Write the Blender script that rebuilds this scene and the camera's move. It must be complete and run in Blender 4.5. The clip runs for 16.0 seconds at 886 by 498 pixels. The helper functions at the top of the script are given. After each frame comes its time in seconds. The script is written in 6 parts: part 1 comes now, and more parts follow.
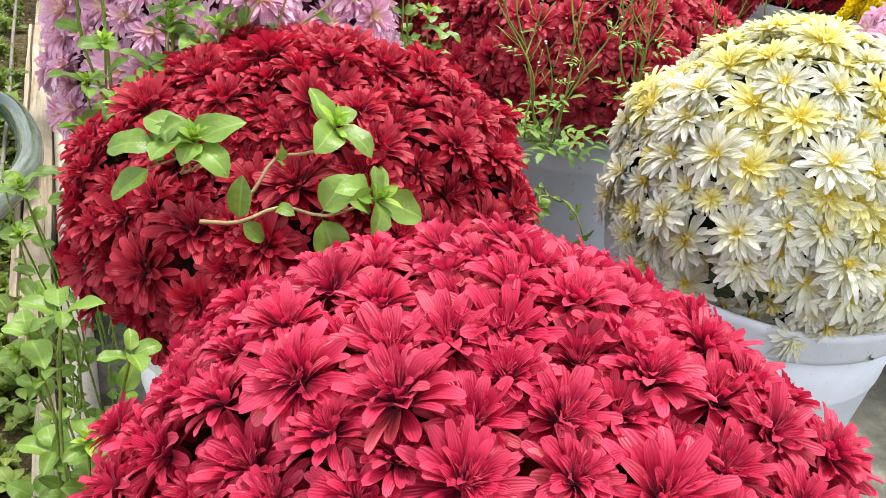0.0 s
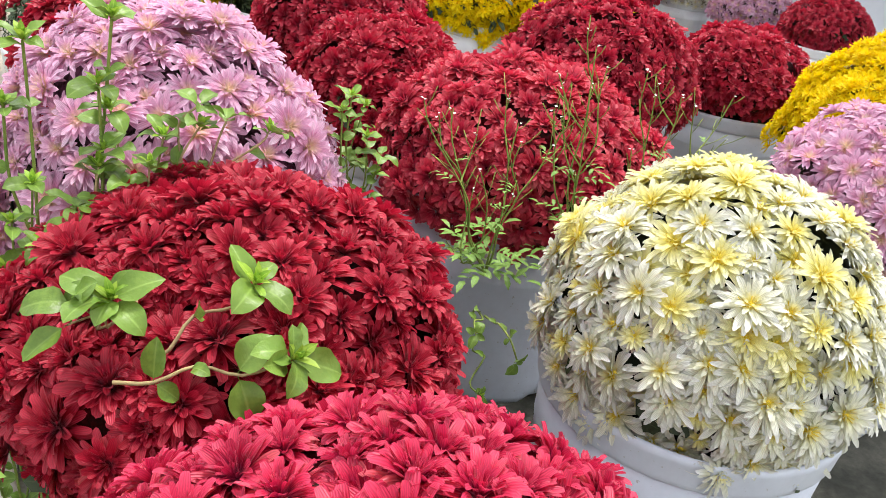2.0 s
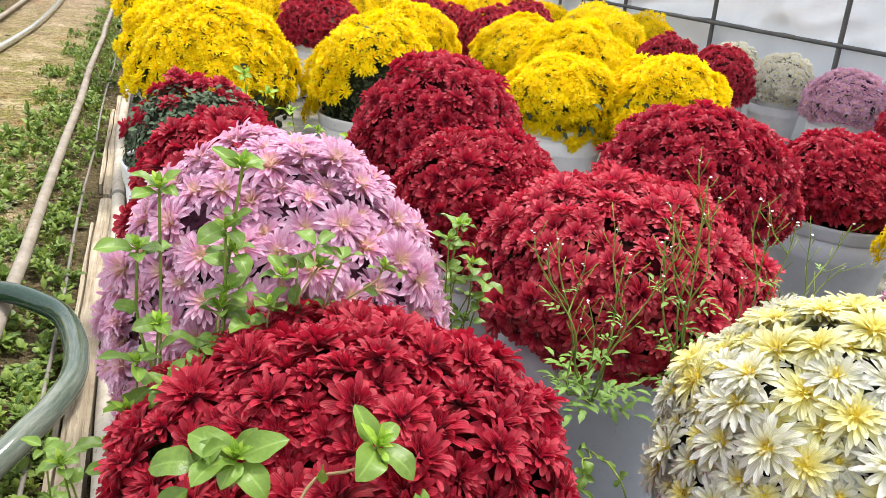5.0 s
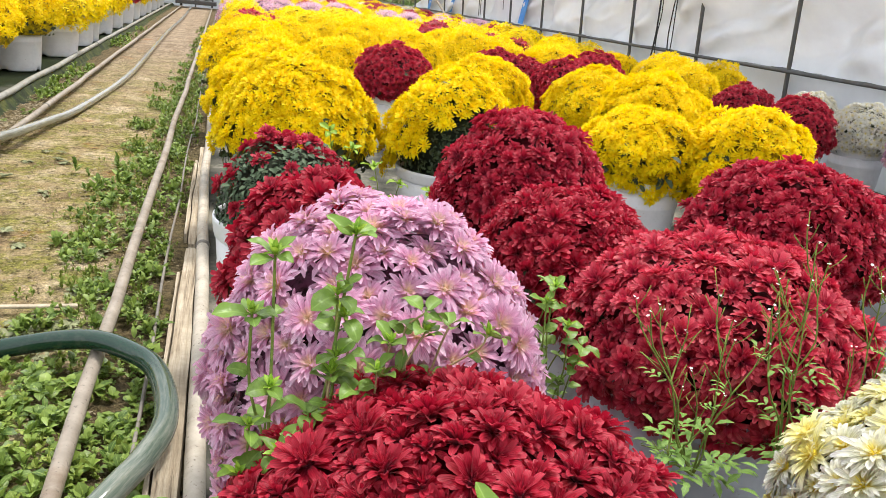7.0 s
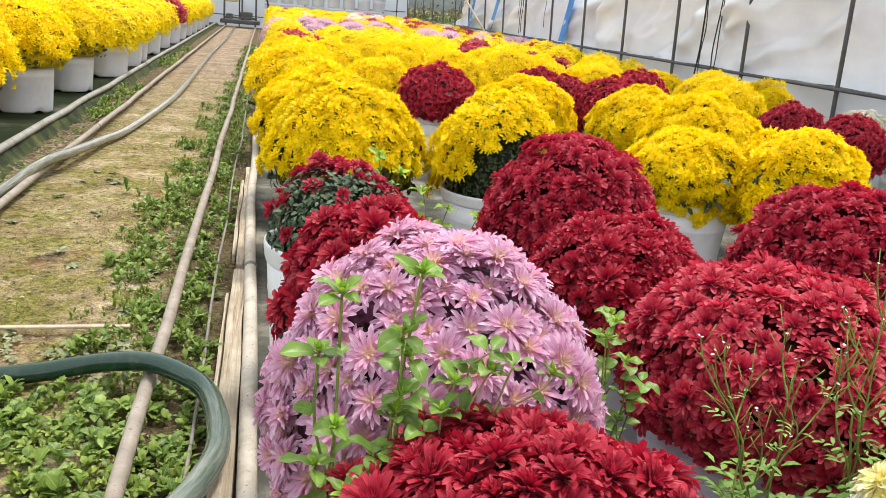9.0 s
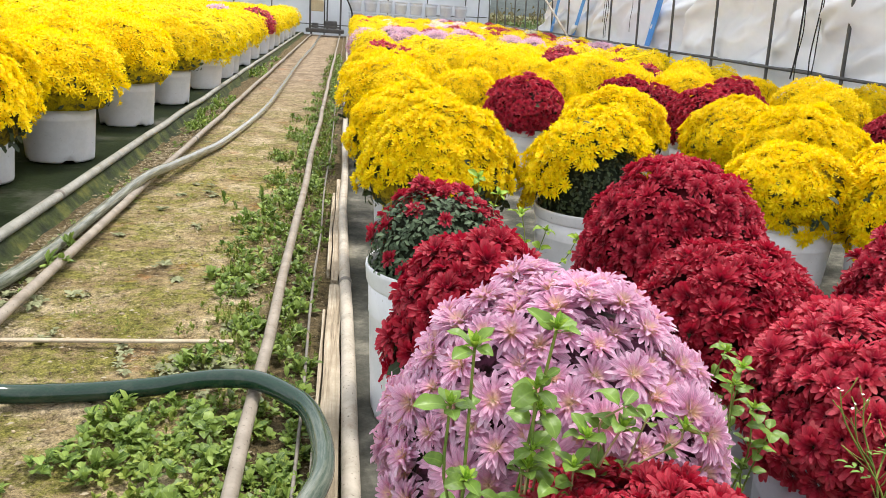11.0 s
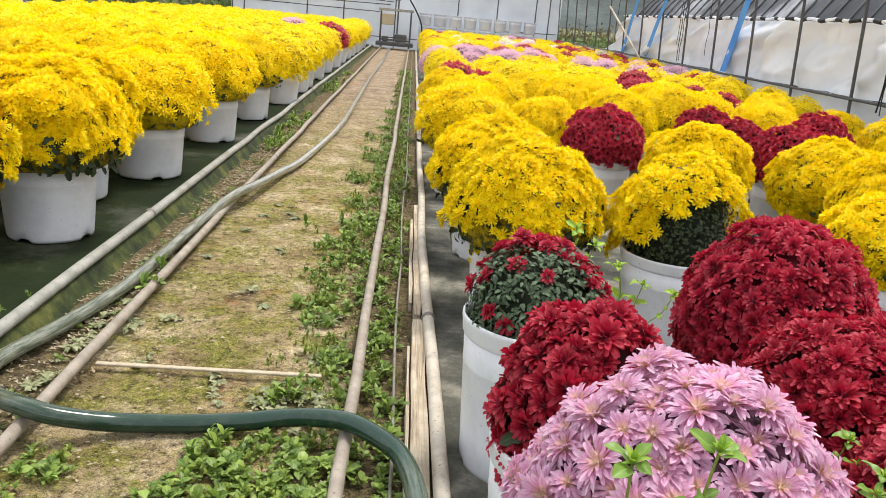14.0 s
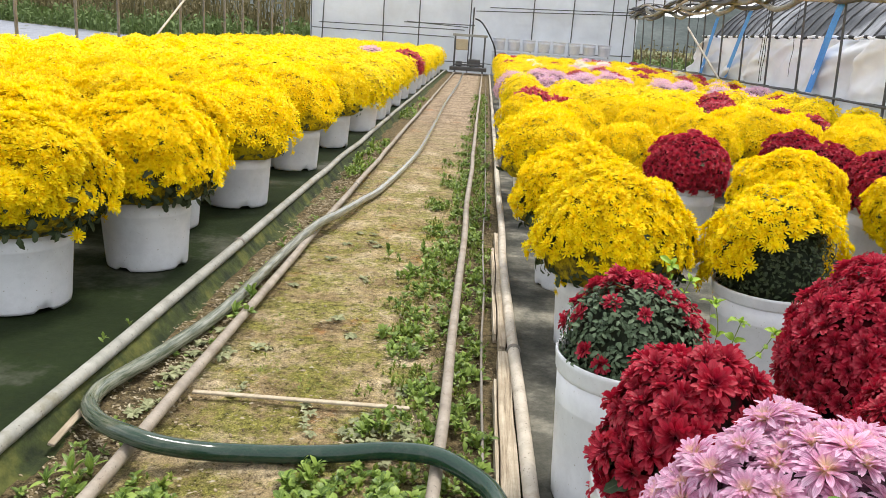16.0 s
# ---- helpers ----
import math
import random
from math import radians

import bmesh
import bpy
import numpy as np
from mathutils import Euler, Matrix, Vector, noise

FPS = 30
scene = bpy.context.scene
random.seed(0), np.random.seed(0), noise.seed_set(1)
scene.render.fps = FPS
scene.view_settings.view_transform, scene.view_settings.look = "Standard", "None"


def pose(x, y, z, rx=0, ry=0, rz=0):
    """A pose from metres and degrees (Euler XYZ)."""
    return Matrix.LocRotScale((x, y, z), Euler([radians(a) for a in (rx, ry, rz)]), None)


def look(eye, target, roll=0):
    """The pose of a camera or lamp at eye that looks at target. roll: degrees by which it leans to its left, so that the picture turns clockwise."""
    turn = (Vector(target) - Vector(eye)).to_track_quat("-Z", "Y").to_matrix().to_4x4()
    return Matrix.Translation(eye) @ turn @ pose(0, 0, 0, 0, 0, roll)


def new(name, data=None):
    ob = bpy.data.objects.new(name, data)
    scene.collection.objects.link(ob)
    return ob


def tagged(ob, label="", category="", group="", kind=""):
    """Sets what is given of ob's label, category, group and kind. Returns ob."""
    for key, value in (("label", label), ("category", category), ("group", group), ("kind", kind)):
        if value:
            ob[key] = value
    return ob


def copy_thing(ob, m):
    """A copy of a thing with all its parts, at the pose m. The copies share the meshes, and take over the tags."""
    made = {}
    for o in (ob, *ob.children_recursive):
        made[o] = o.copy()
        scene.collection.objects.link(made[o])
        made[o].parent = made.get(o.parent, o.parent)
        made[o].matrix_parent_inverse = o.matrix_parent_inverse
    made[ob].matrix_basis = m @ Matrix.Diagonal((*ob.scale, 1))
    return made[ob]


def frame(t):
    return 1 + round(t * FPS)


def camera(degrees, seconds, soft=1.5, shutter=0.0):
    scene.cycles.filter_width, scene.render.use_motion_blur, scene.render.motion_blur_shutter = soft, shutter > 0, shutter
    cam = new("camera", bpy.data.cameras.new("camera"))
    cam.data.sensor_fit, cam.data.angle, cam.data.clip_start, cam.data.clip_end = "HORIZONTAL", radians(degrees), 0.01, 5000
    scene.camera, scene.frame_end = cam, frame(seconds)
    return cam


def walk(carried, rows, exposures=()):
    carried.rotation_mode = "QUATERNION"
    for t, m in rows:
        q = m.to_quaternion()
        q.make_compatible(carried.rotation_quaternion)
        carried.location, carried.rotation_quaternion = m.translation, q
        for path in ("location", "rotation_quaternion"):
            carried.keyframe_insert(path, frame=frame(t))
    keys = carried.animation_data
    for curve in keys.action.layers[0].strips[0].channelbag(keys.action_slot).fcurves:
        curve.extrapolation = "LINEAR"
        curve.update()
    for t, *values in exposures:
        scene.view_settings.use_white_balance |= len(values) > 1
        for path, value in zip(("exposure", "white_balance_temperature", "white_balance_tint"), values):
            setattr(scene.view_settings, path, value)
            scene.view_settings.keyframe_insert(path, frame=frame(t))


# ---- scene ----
cam = camera(58.7, 16.0, soft=0.8)
PATH = [
    (0, (0.032, 1.329, 0.826), (0.78, 2.853, -0.232), 7.1),
    (0.5, (0.038, 1.336, 0.843), (0.807, 2.886, -0.16), 7.5),
    (1, (0.055, 1.344, 0.858), (0.877, 2.904, -0.086), 8.0),
    (1.5, (0.069, 1.337, 0.868), (0.935, 2.885, -0.056), 8.3),
    (2, (0.063, 1.342, 0.885), (0.925, 2.919, 0.009), 8.5),
    (2.5, (0.06, 1.353, 0.891), (0.916, 2.951, 0.048), 8.5),
    (3, (0.054, 1.369, 0.897), (0.885, 2.995, 0.081), 8.5),
    (3.5, (0.047, 1.376, 0.908), (0.826, 3.048, 0.134), 7.8),
    (4, (0.043, 1.382, 0.915), (0.8, 3.081, 0.181), 7.7),
    (4.2, (0.045, 1.383, 0.919), (0.792, 3.09, 0.192), 7.5),
    (6.3, (0.009, 1.404, 0.933), (0.601, 3.202, 0.291), 5.8),
    (6.5, (0.006, 1.407, 0.934), (0.585, 3.214, 0.304), 5.7),
    (7, (-0.008, 1.411, 0.944), (0.535, 3.237, 0.336), 5.7),
    (7.5, (-0.012, 1.413, 0.951), (0.493, 3.255, 0.359), 5.1),
    (8, (-0.02, 1.417, 0.958), (0.468, 3.268, 0.376), 5.0),
    (8.2, (-0.02, 1.416, 0.96), (0.462, 3.269, 0.382), 4.9),
    (10.3, (-0.075, 1.451, 0.987), (0.267, 3.331, 0.397), 5.0),
    (10.5, (-0.077, 1.447, 0.996), (0.233, 3.333, 0.406), 4.4),
    (11, (-0.089, 1.457, 1.003), (0.169, 3.352, 0.418), 4.0),
    (11.5, (-0.108, 1.462, 1.018), (0.121, 3.361, 0.435), 4.2),
    (12, (-0.13, 1.467, 1.035), (0.083, 3.37, 0.457), 4.7),
    (12.5, (-0.147, 1.469, 1.053), (0.025, 3.381, 0.489), 4.7),
    (13, (-0.161, 1.472, 1.063), (-0.002, 3.387, 0.507), 5.0),
    (13.5, (-0.181, 1.481, 1.077), (-0.046, 3.398, 0.522), 5.1),
    (14, (-0.199, 1.489, 1.088), (-0.082, 3.403, 0.519), 5.3),
    (14.5, (-0.207, 1.498, 1.096), (-0.121, 3.412, 0.522), 4.2),
    (15, (-0.22, 1.505, 1.102), (-0.201, 3.424, 0.538), 3.8),
    (15.5, (-0.24, 1.506, 1.111), (-0.278, 3.43, 0.567), 4.0),
    (16, (-0.253, 1.497, 1.116), (-0.32, 3.424, 0.587), 4.0),
]
walk(cam, [(t, look(eye, target, roll)) for t, eye, target, roll in PATH], [(0.0, 1.20), (2.0, 1.08), (4.0, 1.10), (6.5, 0.92), (11.0, 0.84), (12.5, 0.78), (16.0, 0.76)])

# ---- light ----
SUN_FROM = Vector((0.25, 0.22, 0.92)).normalized()
world = bpy.data.worlds.new("sky")
scene.world = world
world.use_nodes = True
wn, wl = world.node_tree.nodes, world.node_tree.links
sky = wn.new("ShaderNodeTexSky")
sky.sky_type, sky.sun_disc = "NISHITA", False
sky.sun_elevation = math.asin(SUN_FROM.z)
sky.sun_rotation = math.atan2(SUN_FROM.x, SUN_FROM.y)
sky.dust_density, sky.air_density = 4.0, 1.0
cloud = wn.new("ShaderNodeMix")
cloud.data_type = "RGBA"
cloud.inputs[0].default_value = 0.7
cloud.inputs[7].default_value = (9.0, 9.2, 9.5, 1)
wl.new(sky.outputs[0], cloud.inputs[6])
wl.new(cloud.outputs[2], wn["Background"].inputs[0])
wn["Background"].inputs[1].default_value = 0.115
sun = new("sun", bpy.data.lights.new("sun", "SUN"))
sun.data.energy, sun.data.angle, sun.data.color = 2.0, radians(12), (1.0, 0.96, 0.9)
sun.matrix_world = look(SUN_FROM * 20, (0, 0, 0))


# ---- materials ----
class Nodes:
    """A material under construction."""

    def __init__(self, name):
        self.mat = bpy.data.materials.new(name)
        self.mat.use_nodes = True
        self.nt = self.mat.node_tree
        self.bsdf = self.nt.nodes["Principled BSDF"]
        self.out = self.nt.nodes["Material Output"]

    def add(self, kind, **values):
        node = self.nt.nodes.new(kind)
        for key, value in values.items():
            node.inputs[key].default_value = value
        return node

    def link(self, a, b):
        self.nt.links.new(a, b)

    def noise(self, scale, detail=4.0, rough=0.6, coords="Object"):
        n = self.add("ShaderNodeTexNoise", Scale=scale, Detail=detail, Roughness=rough)
        self.link(self.add("ShaderNodeTexCoord").outputs[coords], n.inputs["Vector"])
        return n.outputs["Fac"]

    def ramp(self, fac, stops):
        r = self.add("ShaderNodeValToRGB")
        e = r.color_ramp.elements
        while len(e) < len(stops):
            e.new(0.5)
        for el, (p, c) in zip(e, stops):
            el.position, el.color = p, (*c, 1)
        self.link(fac, r.inputs[0])
        return r.outputs[0]

    def mix(self, fac, a, b, blend="MIX"):
        m = self.add("ShaderNodeMix")
        m.data_type, m.blend_type = "RGBA", blend
        for socket, value in ((m.inputs[0], fac), (m.inputs[6], a), (m.inputs[7], b)):
            if isinstance(value, (int, float)):
                socket.default_value = value
            elif isinstance(value, tuple):
                socket.default_value = (*value, 1)
            else:
                self.link(value, socket)
        return m.outputs[2]

    def bump(self, height, strength, distance):
        b = self.add("ShaderNodeBump", Strength=strength, Distance=distance)
        self.link(height, b.inputs["Height"])
        self.link(b.outputs[0], self.bsdf.inputs["Normal"])

    def finish(self, color, rough=0.6, thin=0.0, thin_color=None, specular=0.5):
        if isinstance(color, tuple):
            self.bsdf.inputs["Base Color"].default_value = (*color, 1)
        else:
            self.link(color, self.bsdf.inputs["Base Color"])
        self.bsdf.inputs["Roughness"].default_value = rough
        self.bsdf.inputs["Specular IOR Level"].default_value = specular
        if thin:
            t = self.add("ShaderNodeBsdfTranslucent")
            c = thin_color or color
            if isinstance(c, tuple):
                t.inputs[0].default_value = (*c, 1)
            else:
                self.link(c, t.inputs[0])
            m = self.add("ShaderNodeMixShader", Fac=thin)
            self.link(self.bsdf.outputs[0], m.inputs[1])
            self.link(t.outputs[0], m.inputs[2])
            self.link(m.outputs[0], self.out.inputs[0])
        return self.mat


def petal_material(name, root, middle, tip, vary, pale, rough=0.45, turn=0.52, sheen=0.22, thin=0.38):
    """Petals: colour runs along the petal, fine lengthwise veins, each petal and head a little different."""
    n = Nodes(name)
    uv = n.add("ShaderNodeUVMap")
    sep = n.add("ShaderNodeSeparateXYZ")
    n.link(uv.outputs[0], sep.inputs[0])
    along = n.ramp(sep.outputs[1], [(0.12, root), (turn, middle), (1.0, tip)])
    isl = n.add("ShaderNodeNewGeometry").outputs["Random Per Island"]
    obj = n.add("ShaderNodeObjectInfo").outputs["Random"]
    shade = n.mix(n.ramp(isl, [(0.0, (0, 0, 0)), (1.0, (1, 1, 1))]), along, vary)
    c1 = n.mix(0.35, along, shade)
    faded = n.ramp(isl, [(0.80, (0, 0, 0)), (0.96, (1, 1, 1))])
    c2 = n.mix(faded, c1, n.mix(0.35, along, pale))
    old = n.ramp(obj, [(0.0, (0.95, 0.95, 0.95)), (1.0, (1.10, 1.10, 1.10))])
    c3 = n.mix(1.0, c2, old, "MULTIPLY")
    wave = n.add("ShaderNodeTexWave", Scale=1.5, Distortion=0.3)
    n.link(uv.outputs[0], wave.inputs["Vector"])
    n.bump(wave.outputs["Fac"], 0.35, 0.0009)
    veins = n.ramp(wave.outputs["Fac"], [(0.0, (0.84, 0.84, 0.84)), (1.0, (1.08, 1.08, 1.08))])
    c4 = n.mix(1.0, c3, veins, "MULTIPLY")
    n.bsdf.inputs["Sheen Weight"].default_value = sheen
    n.bsdf.inputs["Sheen Roughness"].default_value = 0.4
    return n.finish(c4, rough, thin, c4, 0.45 if sheen else 0.2)


def leaf_material(name, dark, light, rough=0.5, thin=0.25):
    n = Nodes(name)
    isl = n.add("ShaderNodeNewGeometry").outputs["Random Per Island"]
    obj = n.add("ShaderNodeObjectInfo").outputs["Random"]
    uv = n.add("ShaderNodeUVMap")
    sep = n.add("ShaderNodeSeparateXYZ")
    n.link(uv.outputs[0], sep.inputs[0])
    c = n.mix(isl, dark, light)
    rib = n.ramp(sep.outputs[0], [(0.0, (0, 0, 0)), (0.44, (0, 0, 0)), (0.5, (0.7, 0.7, 0.7)), (0.56, (0, 0, 0))])
    c = n.mix(rib, c, tuple(min(1.0, v * 1.25 + 0.03) for v in light))
    c = n.mix(1.0, c, n.ramp(obj, [(0, (0.75, 0.75, 0.75)), (1, (1.15, 1.15, 1.15))]), "MULTIPLY")
    c = n.mix(n.ramp(n.noise(160.0, 3), [(0.4, (0, 0, 0)), (0.7, (0.5, 0.5, 0.5))]), c, light)
    n.bump(n.noise(240.0, 2), 0.3, 0.002)
    return n.finish(c, rough, thin, c, 0.35)


def rough_material(name, stops, scale, fine, rough=0.85, bump=0.5, distance=0.004, specular=0.3, thin=0.0):
    """A worn surface: broad patches of the given colours, fine grain, relief."""
    n = Nodes(name)
    broad = n.ramp(n.noise(scale, 6, 0.65), stops)
    grain = n.ramp(n.noise(fine, 5, 0.7), [(0.25, (0.72, 0.72, 0.72)), (0.75, (1.22, 1.22, 1.22))])
    c = n.mix(1.0, broad, grain, "MULTIPLY")
    n.bump(n.noise(fine * 0.8, 6, 0.7), bump, distance)
    return n.finish(c, rough, thin, c if thin else None, specular)


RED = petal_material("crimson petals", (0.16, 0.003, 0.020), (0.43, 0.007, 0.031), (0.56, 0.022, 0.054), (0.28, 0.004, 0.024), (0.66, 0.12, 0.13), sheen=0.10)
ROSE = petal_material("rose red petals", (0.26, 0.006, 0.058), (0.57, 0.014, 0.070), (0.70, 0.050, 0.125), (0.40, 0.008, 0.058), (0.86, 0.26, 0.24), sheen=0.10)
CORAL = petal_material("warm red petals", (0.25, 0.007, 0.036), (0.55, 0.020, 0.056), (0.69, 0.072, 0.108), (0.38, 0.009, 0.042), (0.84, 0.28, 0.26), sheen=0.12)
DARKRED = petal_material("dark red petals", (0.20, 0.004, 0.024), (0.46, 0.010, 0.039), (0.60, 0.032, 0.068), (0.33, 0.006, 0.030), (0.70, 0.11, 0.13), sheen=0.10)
PINK = petal_material("mauve pink petals", (0.90, 0.73, 0.45), (0.74, 0.39, 0.555), (0.87, 0.63, 0.78), (0.58, 0.25, 0.43), (0.93, 0.83, 0.89), 0.42, 0.44, 0.10, 0.45)
WHITE = petal_material("white petals", (0.88, 0.76, 0.12), (0.78, 0.77, 0.54), (0.745, 0.745, 0.73), (0.75, 0.745, 0.70), (0.78, 0.75, 0.48), 0.45, 0.37, 0.06, 0.38)
CREAM = petal_material("pale yellow petals", (0.90, 0.78, 0.12), (0.86, 0.81, 0.34), (0.83, 0.82, 0.65), (0.84, 0.82, 0.50), (0.84, 0.83, 0.72), 0.45, 0.50, 0.06, 0.38)
IVORY = petal_material("ivory petals", (0.84, 0.76, 0.36), (0.82, 0.80, 0.68), (0.83, 0.82, 0.78), (0.80, 0.77, 0.68), (0.86, 0.80, 0.78), 0.45, 0.40, 0.06, 0.5)
YELLOW = petal_material("yellow petals", (0.88, 0.60, 0.0), (0.93, 0.725, 0.0), (0.95, 0.775, 0.003), (0.88, 0.63, 0.0), (0.96, 0.82, 0.02), 0.55, 0.52, 0.0, 0.38)
RED_EYE = rough_material("dark flower centre", [(0.3, (0.12, 0.01, 0.03)), (0.7, (0.3, 0.05, 0.09))], 300, 900)
YELLOW_EYE = rough_material("yellow flower centre", [(0.3, (0.68, 0.48, 0.03)), (0.7, (0.88, 0.72, 0.08))], 300, 900)
PINK_EYE = rough_material("cream flower centre", [(0.3, (0.7, 0.42, 0.3)), (0.7, (0.85, 0.72, 0.38))], 300, 900)
FOLIAGE = leaf_material("chrysanthemum leaves", (0.014, 0.024, 0.009), (0.045, 0.065, 0.022), 0.6, 0.12)
# Core colours carry the shade between flowers; noise mixes in leaf and twig tones.
YELLOWCORE = rough_material("inner yellow flowers and leaves with painted shade", [(0.38, (0.02, 0.026, 0.006)), (0.46, (0.16, 0.12, 0.008)), (0.58, (0.52, 0.38, 0.004))], 24, 160, 0.8, 1.0, 0.012)
YELLOWFAR = rough_material("inner yellow flowers with painted shade", [(0.36, (0.10, 0.08, 0.008)), (0.44, (0.40, 0.30, 0.005)), (0.56, (0.72, 0.55, 0.003))], 24, 160, 0.8, 1.0, 0.012)
REDCORE = rough_material("inner red petals and twigs with painted shade", [(0.40, (0.012, 0.008, 0.005)), (0.55, (0.10, 0.003, 0.010))], 40, 200)
PINKCORE = rough_material("inner pink petals and twigs with painted shade", [(0.42, (0.02, 0.018, 0.012)), (0.56, (0.22, 0.10, 0.16))], 40, 200)
IVORYCORE = rough_material("inner ivory petals and leaves with painted shade", [(0.40, (0.03, 0.04, 0.015)), (0.50, (0.30, 0.29, 0.20)), (0.60, (0.55, 0.53, 0.42))], 40, 200)
GREYLEAF = leaf_material("grey green leaves", (0.022, 0.042, 0.018), (0.105, 0.155, 0.080), 0.6, 0.12)
# Near-black green with the shade inside a plant put into it.
CORE = rough_material("twigs with painted shade", [(0.3, (0.008, 0.012, 0.006)), (0.7, (0.02, 0.03, 0.012))], 40, 200)
CHICK = leaf_material("pale green leaves", (0.062, 0.150, 0.014), (0.21, 0.325, 0.055), 0.38, 0.22)
CRESS = leaf_material("fresh green leaves", (0.095, 0.22, 0.035), (0.26, 0.42, 0.09), 0.5, 0.3)
SHOOT = leaf_material("bright young leaves", (0.16, 0.34, 0.02), (0.38, 0.54, 0.06), 0.45, 0.35)
STEM = rough_material("green stems", [(0.35, (0.11, 0.18, 0.03)), (0.65, (0.27, 0.32, 0.07))], 30, 300)
RUSTSTEM = rough_material("reddish stems", [(0.35, (0.26, 0.17, 0.09)), (0.65, (0.38, 0.30, 0.14))], 30, 300)
BLOSSOM = rough_material("tiny white blossoms", [(0.3, (0.75, 0.75, 0.68)), (0.7, (0.85, 0.85, 0.82))], 300, 900)
WEED = leaf_material("ground weeds", (0.042, 0.095, 0.014), (0.28, 0.38, 0.075), 0.42, 0.28)
GRASSY = leaf_material("yellow green moss and weeds", (0.10, 0.16, 0.02), (0.30, 0.36, 0.07), 0.6, 0.3)
LITTER = leaf_material("dead leaf litter", (0.20, 0.14, 0.07), (0.50, 0.43, 0.30), 0.9, 0.1)
CLOD = leaf_material("soil crumbs and grit", (0.10, 0.07, 0.035), (0.50, 0.40, 0.25), 0.95, 0.0)
DRYWEED = leaf_material("dusty low rosettes", (0.12, 0.135, 0.055), (0.31, 0.32, 0.17), 0.7, 0.1)


def pot_material(name, base):
    n = Nodes(name)
    scuff = n.ramp(n.noise(9.0, 6, 0.7), [(0.35, tuple(b * 0.86 for b in base)), (0.6, base)])
    specks = n.ramp(n.noise(140.0, 2, 0.5), [(0.69, (0, 0, 0)), (0.76, (1, 1, 1))])
    c = n.mix(n.mix(0.7, (0, 0, 0), specks), scuff, (0.3, 0.27, 0.2))
    n.bump(n.noise(60.0, 4), 0.08, 0.002)
    return n.finish(c, 0.42, 0, None, 0.45)


POT = pot_material("white pot plastic", (0.74, 0.75, 0.77))
POTGREY = pot_material("grey white pot plastic", (0.61, 0.645, 0.72))
SOIL = rough_material("potting soil", [(0.3, (0.015, 0.011, 0.008)), (0.7, (0.06, 0.045, 0.03))], 60, 300, 0.95, 1.0, 0.01)


def path_material():
    """Trodden tan soil with olive moss, rusty stains, pits and grit; the strips beside the pipes stay damp and brown."""
    n = Nodes("trodden soil")
    where = n.add("ShaderNodeSeparateXYZ")
    n.link(n.add("ShaderNodeTexCoord").outputs["Object"], where.inputs[0])
    broad = n.ramp(n.noise(3.4, 9, 0.68), [(0.36, (0.145, 0.100, 0.050)), (0.44, (0.295, 0.217, 0.112)), (0.53, (0.41, 0.318, 0.178)), (0.64, (0.55, 0.45, 0.30))])
    moss = n.ramp(n.noise(5.0, 12, 0.82), [(0.46, (0, 0, 0)), (0.55, (0.9, 0.9, 0.9))])
    c = n.mix(moss, broad, n.ramp(n.noise(60, 4, 0.7), [(0.35, (0.115, 0.118, 0.020)), (0.65, (0.315, 0.295, 0.068))]))
    bare = n.add("ShaderNodeMapRange")
    n.link(where.outputs[1], bare.inputs[0])
    bare.inputs[1].default_value, bare.inputs[2].default_value = 6.0, 12.0
    c = n.mix(bare.outputs[0], c, n.ramp(n.noise(4.0, 8, 0.7), [(0.36, (0.19, 0.140, 0.092)), (0.60, (0.36, 0.28, 0.195))]))
    rust = n.ramp(n.noise(2.3, 8, 0.7), [(0.60, (0, 0, 0)), (0.70, (0.7, 0.7, 0.7))])
    c = n.mix(rust, c, (0.36, 0.13, 0.04))
    wander = n.add("ShaderNodeMath", Value=0.5)
    wander.operation = "MULTIPLY_ADD"
    n.link(n.noise(7.0, 8, 0.7), wander.inputs[0])
    wander.inputs[1].default_value = 0.34
    n.link(where.outputs[0], wander.inputs[2])
    shift = n.add("ShaderNodeMapRange")
    n.link(wander.outputs[0], shift.inputs[0])
    shift.inputs[1].default_value, shift.inputs[2].default_value = -1.3, 0.2
    damp = n.ramp(shift.outputs[0], [(0.21, (0.9, 0.9, 0.9)), (0.30, (0, 0, 0)), (0.70, (0, 0, 0)), (0.78, (0.9, 0.9, 0.9))])
    c = n.mix(damp, c, n.ramp(n.noise(30, 6, 0.7), [(0.35, (0.06, 0.045, 0.025)), (0.65, (0.19, 0.145, 0.075))]))
    crumbs = n.ramp(n.noise(22.0, 8, 0.8), [(0.38, (0.46, 0.44, 0.41)), (0.48, (0.98, 0.98, 0.98)), (0.60, (1.34, 1.32, 1.28))])
    c = n.mix(1.0, c, crumbs, "MULTIPLY")
    litter = n.ramp(n.noise(85.0, 3, 0.55), [(0.66, (0, 0, 0)), (0.71, (0.6, 0.6, 0.6))])
    c = n.mix(litter, c, (0.62, 0.53, 0.36))
    holes = n.ramp(n.noise(44.0, 6, 0.75), [(0.34, (0.42, 0.39, 0.36)), (0.44, (1.0, 1.0, 1.0))])
    c = n.mix(1.0, c, holes, "MULTIPLY")
    grain = n.ramp(n.noise(190, 6, 0.8), [(0.38, (0.45, 0.45, 0.45)), (0.62, (1.5, 1.5, 1.5))])
    c = n.mix(1.0, c, grain, "MULTIPLY")
    n.bump(n.noise(26, 12, 0.8), 0.9, 0.03)
    return n.finish(c, 0.95, 0, None, 0.15)


